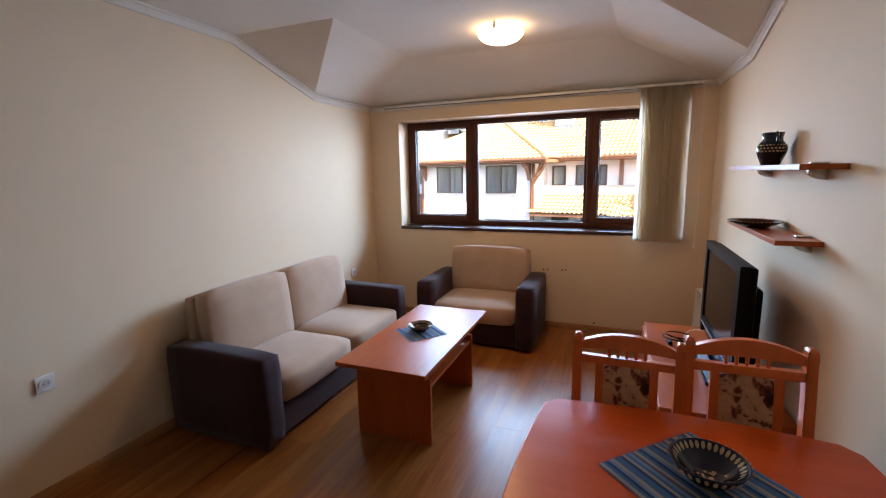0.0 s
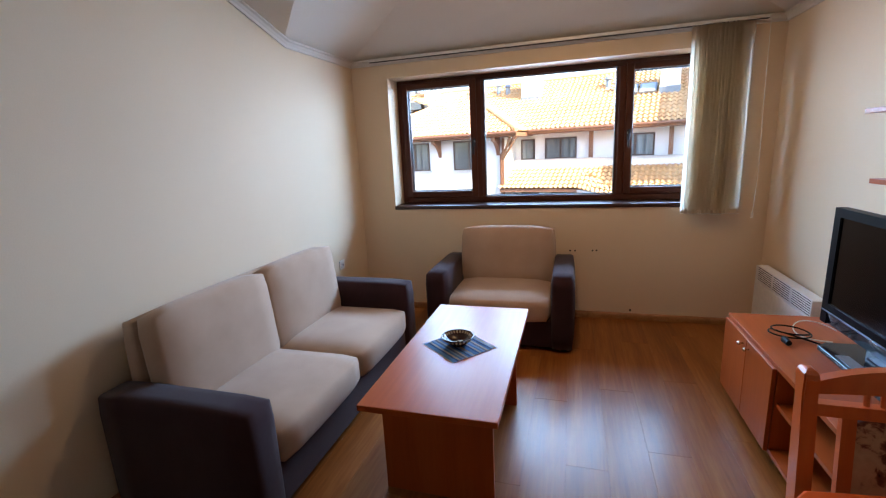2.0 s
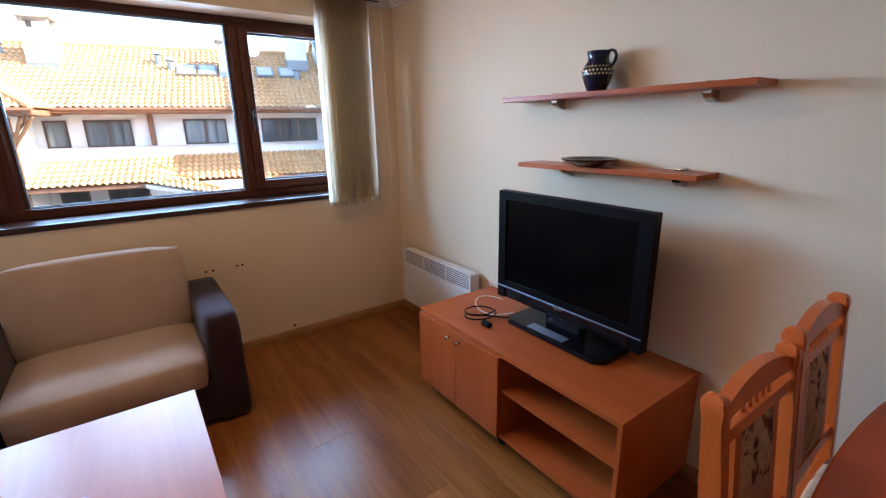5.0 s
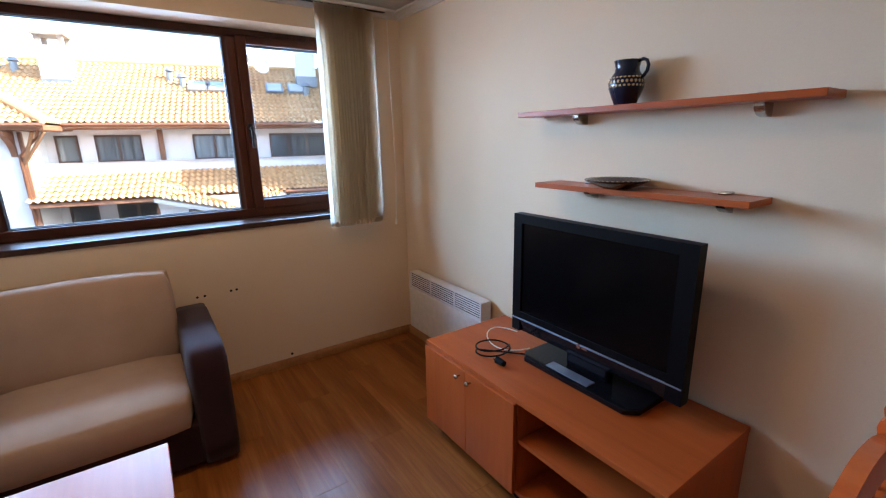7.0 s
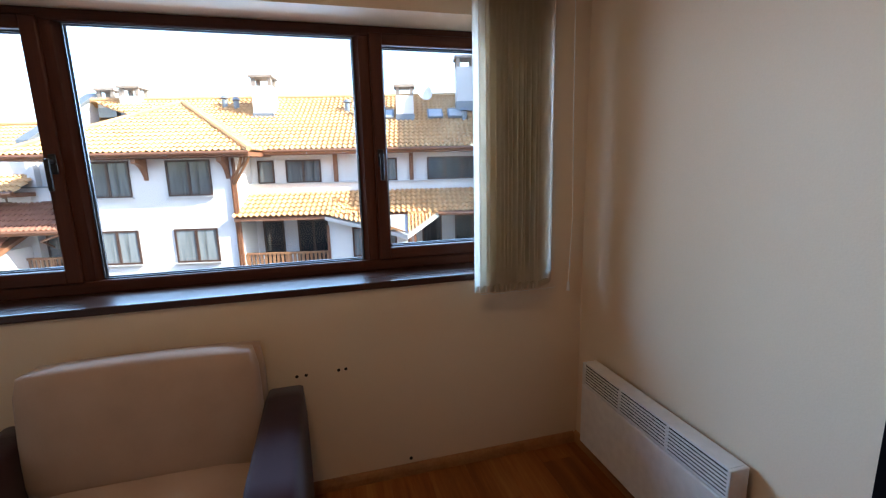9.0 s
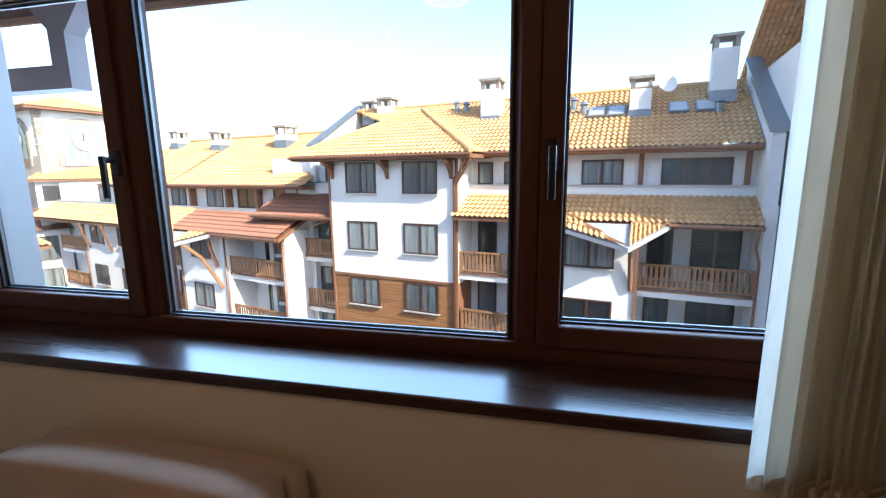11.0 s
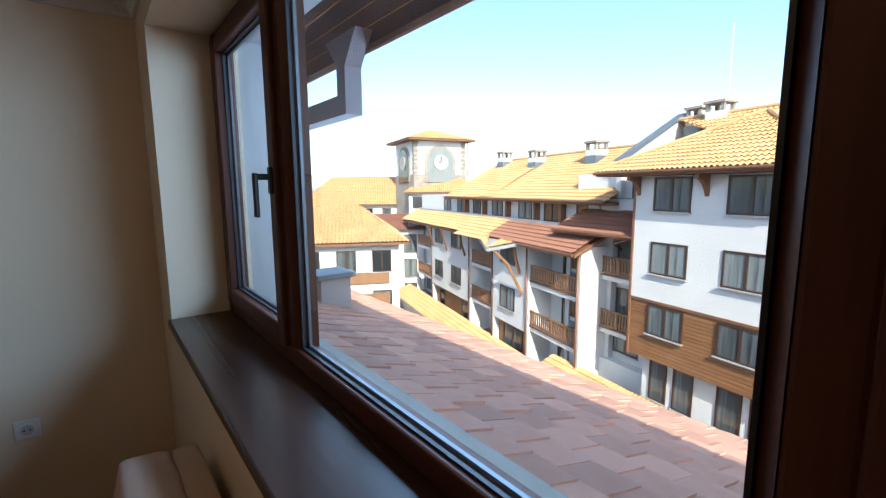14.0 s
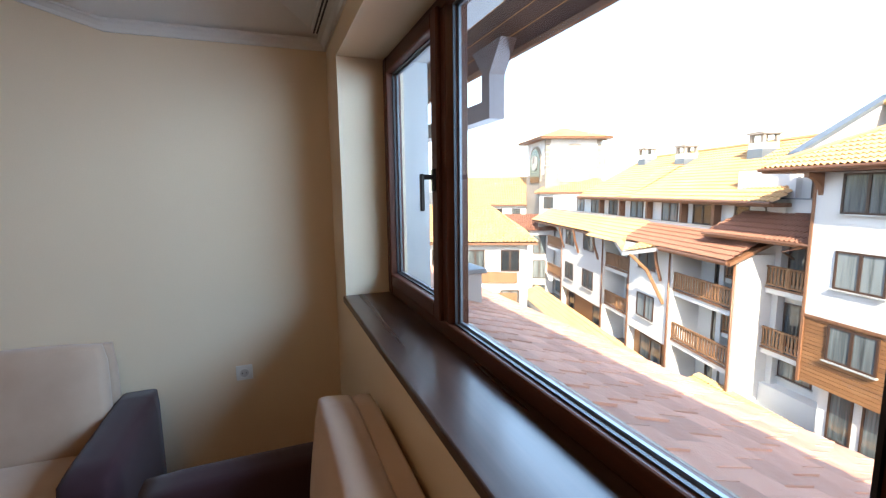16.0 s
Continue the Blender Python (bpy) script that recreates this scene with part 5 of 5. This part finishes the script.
# lower roof
tiled(lw, (0, D2 - 0.55, -1.30), X, (0, 1.7, 0.92), (-39.0, -39.0), (-25.9, -25.9))
tiled(lw, (0, D2 - 0.55, -1.30), X, (0, 1.7, 0.92), (-22.0, -22.0), (-13.9, -13.9), M_tile_brown)
tiled(lw, (0, D2 - 0.95, -1.50), X, (0, 2.1, 1.18), (-25.9, -25.9), (-22.0, -22.0))
tiled(lw, (-23.0, D2 - 0.55, -1.30), Vector((3.0, -1.0, -0.42)).normalized(), (0.0, 1.0, 0.45), (0.0, 0.0), (3.2, 0.1))
tiled(lw, (-20.0, D2 - 1.55, -1.72), Vector((1.5, 1.0, 0.42)).normalized(), (0.0, 1.0, 0.45), (0.0, 0.0), (1.85, 0.05))
deck(lw, [(-23.0, D2 - 0.55, -1.30), (-20.0, D2 - 1.55, -1.72), (-18.5, D2 - 0.55, -1.30)], 0.16, M_flash_light)
deck(lw, [(-39.0, D2 - 0.5, -1.30), (-13.9, D2 - 0.5, -1.30), (-13.9, LV, -0.4), (-39.0, LV, -0.4)], 0.14)
gutter(lw, (-18.4, D2 - 0.62, -1.36), (-13.9, D2 - 0.62, -1.36))
for u in (-32.0, -29.2, -26.0, -19.0):
    part("strut", tube([(u, D2 - 0.02, -3.1), (u + 0.1, D2 - 0.35, -2.2), (u + 0.15, D2 - 0.5, -1.4)], 0.08, 6), M_timber, lw)
part("strut", tube([(-18.7, D2 - 0.02, -4.2), (-19.3, D2 - 0.6, -2.6), (-19.7, D2 - 1.3, -1.8)], 0.09, 6), M_balcony, lw)
# upper storey with terrace parapet
part("parapet", boxm((-38.5, LV - 0.45, -0.75), (-13.9, LV - 0.3, -0.28)), M_render, lw)
part("parapet_cap", boxm((-38.5, LV - 0.5, -0.28), (-13.9, LV - 0.25, -0.24)), M_flash_light, lw)
for u0, u1 in ((-33.3, -31.9), (-30.6, -29.2), (-27.8, -26.6), (-24.9, -23.5), (-21.6, -20.2), (-19.0, -17.6), (-16.3, -14.6)):
    far_window(lw, u0, u1, -0.30, 0.74, LV, 2)
for u in (-28.6, -25.7, -22.6, -19.5, -17.2):
    part("pilaster", boxm((u - 0.09, LV - 0.35, -0.4), (u + 0.09, LV, 0.9)), M_timber, lw)
tiled(lw, (0, LV - 0.75, 0.92), X, (0, 5.0, 2.75), (-31.5, -31.0), (-13.6, -13.6))
tiled(lw, (0, LV + 9.2, 0.92), X, (0, -5.0, 2.75), (-31.5, -31.0), (-13.6, -13.6))
deck(lw, [(-31.5, LV - 0.7, 0.94), (-13.6, LV - 0.7, 0.94), (-13.6, LV + 1, 0.94), (-31.5, LV + 1, 0.94)], 0.14)
gutter(lw, (-31.5, LV - 0.82, 0.88), (-13.6, LV - 0.82, 0.88))
part("ridge_tiles", tube([(-31.0, LV + 4.25, 3.72), (-13.6, LV + 4.25, 3.72)], 0.11, 8), M_tile, lw)
tiled(lw, (-25.4, LV - 0.75, 0.99), Vector((1, 0, 0)), (0, 3.6, 2.02), (0, 0), (1.6, 1.6))
for u, v in ((-29.5, LV + 3.6), (-24.2, LV + 3.0), (-18.6, LV + 3.1)):
    chimney(lw, u, v, 0.92 + (v - LV + 0.75) * 0.55 - 0.2, 0.92 + (v - LV + 0.75) * 0.55 + 1.05, 0.85)
for u in (-36.0, -33.0, -31.0, -28.0):
    part("lean_to_wall", boxm((u, D2 - 1.9, -9.7), (u + 2.6, D2 + 0.05, -8.75)), M_render, lw)
tiled(lw, (0, D2 - 2.8, -8.75), X, (0, 2.8, 1.2), (-39.0, -39.0), (-14.0, -14.0))

# ---- farther houses ----


def facing(turn, dist):
    """The pose of a house whose front looks back along a bearing; turn: degrees from the window's outward direction."""
    a = radians(turn)
    return pose(EYE.x - dist * math.sin(a), EYE.y + dist * math.cos(a), 0, 0, 0, turn)


def simple_house(name, label, at, x0, x1, depth, z_eave, z_ridge, floors, wins, over=0.6):
    h = thing(name, label, "building", at=at)
    wall_part(h, x0, x1, 0, depth, -9.7, z_eave)
    half = depth / 2
    rise = z_ridge - z_eave
    tiled(h, (0, -over, z_eave - 0.1), X, (0, half + over, rise), (x0 - over, x0 + half * 0.6), (x1 + over, x1 - half * 0.6), None, "roof", 0.26, 0.4)
    tiled(h, (0, depth + over, z_eave - 0.1), X, (0, -half - over, rise), (x0 - over, x0 + half * 0.6), (x1 + over, x1 - half * 0.6), None, "roof", 0.26, 0.4)
    tiled(h, (x1 + over, 0, z_eave - 0.1), (0, 1, 0), (-half * 0.6 - over, 0, rise), (-over, half), (depth + over, half), None, "roof", 0.26, 0.4)
    tiled(h, (x0 - over, 0, z_eave - 0.1), (0, 1, 0), (half * 0.6 + over, 0, rise), (-over, half), (depth + over, half), None, "roof", 0.26, 0.4)
    deck(h, [(x0 - over, -over, z_eave - 0.08), (x1 + over, -over, z_eave - 0.08), (x1 + over, depth + over, z_eave - 0.08), (x0 - over, depth + over, z_eave - 0.08)])
    for f in range(floors):
        z = z_eave - 2.2 - 2.8 * f
        n = wins
        for k in range(n):
            u = x0 + (x1 - x0) * (k + 0.5) / n
            far_window(h, u - 0.65, u + 0.65, z, z + 1.5, 0.0)
    return h


h1 = simple_house("apartment_building", "pale house with an orange tiled hip roof below the window", facing(63.5, 30), -11, 3.3, 9, -1.9, 0.5, 2, 6)
for z in (-4.9, -6.4):
    part("timber_band", boxm((-11, -0.12, z), (2.6, -0.01, z + 0.8)), M_balcony, h1)
simple_house("apartment_building", "distant white house with a long orange roof", facing(58, 66), -13, 11, 12, -0.6, 3.6, 2, 9)
h2 = thing("apartment_building", "white corner house with tall glazed bays", "building", at=facing(57.5, 48))
wall_part(h2, -6, 2.9, 0, 6, -9.7, -2.8)
for k in range(4):
    for f in range(3):
        far_window(h2, -5.6 + 2.1 * k, -4.2 + 2.1 * k, -5.4 - 2.7 * f, -3.4 - 2.7 * f, 0.0)
tiled(h2, (0, -0.5, -2.9), X, (0, 4, 1.6), (-6.5, -6.5), (3.2, 3.2), M_tile_brown)
simple_house("apartment_building", "distant house with a small gabled dormer roof", facing(52.0, 58), -4, 5, 8, 1.2, 3.4, 1, 4)

# clock tower
tw = thing("clock_tower", "square stone and white clock tower with a terracotta hip roof", "tower", at=facing(51.9, 60) @ pose(0, 0, 0, 0, 0, 24))
wall_part(tw, -3.7, 3.7, 0, 7.4, -9.7, 8.0)
part("stone_base", boxm((-3.8, -0.1, -9.7), (3.8, 7.5, 3.4)), M_stone, tw)
for k, (mx) in enumerate((Matrix.Identity(4), Matrix.Translation((-3.7, 3.7, 0)) @ Matrix.Rotation(radians(-90), 4, "Z") @ Matrix.Translation((0, 0, 0)))):
    def arch(r, zc, zb, y, mat, name, lab=""):
        bm = bmesh.new()
        pts = [(-r, zb)] + [(r * math.cos(a), zc + r * math.sin(a)) for a in [math.pi - math.pi * q / 20 for q in range(21)]] + [(r, zb)]
        f = [bm.verts.new(mx @ Vector((x, y, z))) for x, z in pts]
        g = [bm.verts.new(mx @ Vector((x, y + 0.3, z))) for x, z in pts]
        bm.faces.new(f[::-1])
        for q in range(len(f)):
            bm.faces.new((f[q], f[(q + 1) % len(f)], g[(q + 1) % len(g)], g[q]))
        bmesh.ops.recalc_face_normals(bm, faces=bm.faces[:])
        part(name, bm, mat, tw, lab)
    arch(2.25, 5.0, 2.4, -0.18, M_stone, "arch_surround", "grey rubble stone arch")
    arch(1.85, 5.0, 2.4, -0.24, M_far_glass, "arch_opening", "dark arched opening")
    bm = bmesh.new()
    cyl(bm, mx @ Vector((0, -0.26, 5.0)), mx @ Vector((0, -0.36, 5.0)), 1.0, seg=32)
    face = part("clock_face", bm, M_render_grey, tw, "pale round clock face")
    bm = bmesh.new()
    add_box(bm, (-0.05, -0.42, 4.95), (0.05, -0.37, 5.8), mx)
    add_box(bm, (-0.5, -0.42, 4.96), (0.05, -0.37, 5.04), mx)
    part("clock_hand", bm, M_wframe, face)
for s in range(4):
    rot = Matrix.Translation((0, 3.7, 0)) @ Matrix.Rotation(radians(90 * s), 4, "Z")
    o = rot @ Vector((0, -4.9, 8.0))
    a = rot.to_3x3() @ Vector((1, 0, 0))
    tiled(tw, o, a, rot.to_3x3() @ Vector((0, 4.9, 1.7)), (-4.9, 0), (4.9, 0), None, "roof", 0.3, 0.45)
deck(tw, [(-4.8, -1.1, 8.1), (4.8, -1.1, 8.1), (4.8, 8.5, 8.1), (-4.8, 8.5, 8.1)], 0.25)
for qx in (-3.7, 3.7):
    for k in range(8):
        w = 0.55 if k % 2 else 0.38
        part("quoin", boxm((min(qx, qx - math.copysign(w, qx)) - 0.06, -0.06, 3.42 + 0.55 * k), (max(qx, qx - math.copysign(w, qx)) + 0.06, w, 3.42 + 0.55 * k + 0.5)), M_stone, tw)
part("mast", tube([(4.2, 0, 3), (4.2, 0, 8.4)], 0.06, 6), M_gutter, tw)
mast = thing("antenna_mast", "thin white mast on a far roof", "mast", at=facing(19.5, 90))
part("pole", tube([(0, 0, -9.75), (0, 0, 28)], 0.10, 6), M_render, mast)

# ---- our own house outside the window ----
own = thing("own_facade", "grey-white rendered outer wall of the own house", "facade", kind="structure")
for a, b in (((-14, 4.321, -9.7), (OX0 - 0.01, 4.45, 2.9)), ((OX1 + 0.01, 4.321, -9.7), (14, 4.45, 2.9)), ((OX0 - 0.01, 4.321, -9.7), (OX1 + 0.01, 4.39, 0.93)), ((OX0 - 0.01, 4.321, OZ1 + 0.01), (OX1 + 0.01, 4.45, 2.9))):
    part("outer_wall", boxm(a, b), M_render_grey, own)
bm = bmesh.new()
vs = [bm.verts.new(c) for c in ((OX0 - 0.008, 4.292, 0.996), (OX1 + 0.008, 4.292, 0.996), (OX1 + 0.008, 4.440, 0.946), (OX0 - 0.008, 4.440, 0.946))]
bm.faces.new(vs)
bmesh.ops.solidify(bm, geom=bm.faces[:], thickness=0.02)
part("outer_sill", bm, mottled("sand_coated_metal", (0.30, 0.255, 0.21), (0.36, 0.31, 0.26), 3, 40, 0.6, 0.1, 0.003), own, "sand-coloured sheet metal outer sill")

eaves = thing("own_roof", "brown boarded roof overhang above the window", "roof", kind="structure")
ER = ((4.45, 2.745), (5.27, 2.435))
nb_boards = 8
for k in range(nb_boards):
    t0, t1 = k / nb_boards, (k + 0.94) / nb_boards
    bm = bmesh.new()
    y0, z0 = ER[0][0] + (ER[1][0] - ER[0][0]) * t0, ER[0][1] + (ER[1][1] - ER[0][1]) * t0
    y1, z1 = ER[0][0] + (ER[1][0] - ER[0][0]) * t1, ER[0][1] + (ER[1][1] - ER[0][1]) * t1
    vs = [bm.verts.new(c) for c in ((-14, y0, z0), (14, y0, z0), (14, y1, z1), (-14, y1, z1))]
    bm.faces.new(vs)
    bmesh.ops.solidify(bm, geom=bm.faces[:], thickness=-0.02)
    part("soffit_board", bm, M_soffit, eaves)
bm = bmesh.new()
vs = [bm.verts.new(c) for c in ((-14, 5.29, 2.47), (14, 5.29, 2.47), (14, -4, 6.9), (-14, -4, 6.9))]
bm.faces.new(vs)
bmesh.ops.solidify(bm, geom=bm.faces[:], thickness=0.06)
part("roof_slab", bm, M_tile, eaves)
part("fascia", boxm((-14, 5.27, 2.405), (14, 5.30, 2.50)), M_timber, eaves, "brown fascia board")
bm = bmesh.new()
bk = [(-3.4, 1.965), (-0.09, 1.965), (-0.09, 2.24), (0.06, 2.42), (-0.34, 2.42), (-0.20, 2.26), (-0.20, 2.085), (-3.4, 2.085)]
fa = [bm.verts.new((x, 5.02, z)) for x, z in bk]
fb = [bm.verts.new((x, 5.13, z)) for x, z in bk]
for q in range(len(bk)):
    bm.faces.new((fa[q], fa[(q + 1) % len(bk)], fb[(q + 1) % len(bk)], fb[q]))
bm.faces.new(fa[::-1])
bm.faces.new(fb)
bmesh.ops.recalc_face_normals(bm, faces=bm.faces[:])
part("eave_beam", bm, M_soffit, eaves, "brown timber beam and post under the eaves")

# lower roof below the window, tile by tile
RZ, RS, RY0, RY1 = 0.44, 0.34, 4.45, 8.9
low = thing("lower_roof", "weathered terracotta tile roof sloping away below the window", "roof", kind="structure")
bm = bmesh.new()
vs = [bm.verts.new((x, y, RZ - RS * (y - 4.4) - 0.05)) for x, y in ((-14, RY0), (12, RY0), (12, RY1), (-14, RY1))]
bm.faces.new(vs)
bmesh.ops.solidify(bm, geom=bm.faces[:], thickness=0.15)
part("roof_deck", bm, M_timber, low)
part("flashing", boxm((-14, 4.40, 0.40), (12, 4.56, 0.52), 0.01), M_flash_light, low)


def near_tile_material():
    m, nt, b = material("weathered_terracotta", 0.62, 0, 0.4)
    oi = nt.nodes.new("ShaderNodeObjectInfo")
    gi = nt.nodes.new("ShaderNodeNewGeometry")
    v = coords(nt)
    sm = tex_noise(nt, v, 6, 5)
    fn = tex_noise(nt, v, 60, 4)
    base = ramp(nt, mix(nt, sm, fn, 0.4), [(0.3, (0.60, 0.29, 0.195)), (0.7, (0.76, 0.45, 0.325))])
    both = nt.nodes.new("ShaderNodeMath")
    both.operation = "ADD"
    nt.links.new(oi.outputs["Random"], both.inputs[0])
    nt.links.new(gi.outputs["Random Per Island"], both.inputs[1])
    fr = nt.nodes.new("ShaderNodeMath")
    fr.operation = "FRACT"
    nt.links.new(both.outputs[0], fr.inputs[0])
    mr = nt.nodes.new("ShaderNodeMapRange")
    mr.inputs["To Min"].default_value, mr.inputs["To Max"].default_value = 0.82, 1.16
    nt.links.new(fr.outputs[0], mr.inputs["Value"])
    hv = nt.nodes.new("ShaderNodeHueSaturation")
    nt.links.new(mr.outputs[0], hv.inputs["Value"])
    nt.links.new(base, hv.inputs["Color"])
    nt.links.new(hv.outputs["Color"], b.inputs["Base Color"])
    bump(nt, b, fn, 0.3, 0.004)
    return m


M_tile_near = near_tile_material()
TW, TL = 0.30, 0.37
tv_, tf_ = [], []
n = 6
for y, dz in ((0.0, 0.0), (TL + 0.03, -0.004), (TL + 0.033, -0.034)):
    for k in range(n + 1):
        u = k / n
        tv_.append((TW * u * 0.995, y, 0.007 * math.sin(math.pi * u) ** 2 + 0.010 * (u > 0.9) + dz + (0.021 if y > 0 else 0.0)))
for r in range(2):
    for k in range(n):
        i = r * (n + 1) + k
        tf_.append((i, i + n + 1, i + n + 2, i + 1))
for k in (0, n):
    o = len(tv_)
    tv_ += [(tv_[k][0], 0.0, -0.035), (tv_[k + n + 1][0], TL + 0.03, -0.020)]
    tf_.append((k, k + n + 1, o + 1, o))
tile_me = bpy.data.meshes.new("roof_tile")
tile_me.from_pydata(tv_, [], tf_)
tile_me.materials.append(M_tile_near)
pitch_deg = -math.degrees(math.atan(RS))
slope_len = math.hypot(RY1 - RY0, RS * (RY1 - RY0))
_rng = random.Random(7)
rest_v, rest_f = [], []
for c in range(int(slope_len / TL)):
    s = c * TL
    y = RY0 + 0.06 + s * math.cos(math.atan(RS))
    z = RZ - RS * (y - 4.4)
    for k in range(int(25.5 / TW)):
        x = -13.8 + k * TW + (0.15 if c % 2 else 0.0)
        m = pose(x, y, z + _rng.uniform(0, 0.006), pitch_deg + _rng.uniform(-0.6, 0.4), _rng.uniform(-1.0, 1.0), _rng.uniform(-1.4, 1.4))
        if -4.3 < x < 3.1:
            t = new("roof_tile", tile_me)
            t.matrix_basis = m
            t.parent = low
        else:
            o = len(rest_v)
            rest_v += [tuple(m @ Vector(q)) for q in tv_]
            rest_f += [tuple(o + i for i in f) for f in tf_]
me = bpy.data.meshes.new("far_roof_tiles")
me.from_pydata(rest_v, [], rest_f)
me.materials.append(M_tile_near)
ob = new("far_roof_tiles", me)
ob.parent = low
ob["kind"] = "stuff"
post = thing("roof_chimney", "small rendered chimney with a blue-grey metal cap on the lower roof", "chimney")
part("body", boxm((-4.55, 6.45, -0.6), (-4.05, 6.95, 0.12)), M_render_grey, post)
part("metal_cap", boxm((-4.62, 6.38, 0.12), (-3.98, 7.02, 0.20), 0.01), M_flash, post, "blue-grey metal cap")
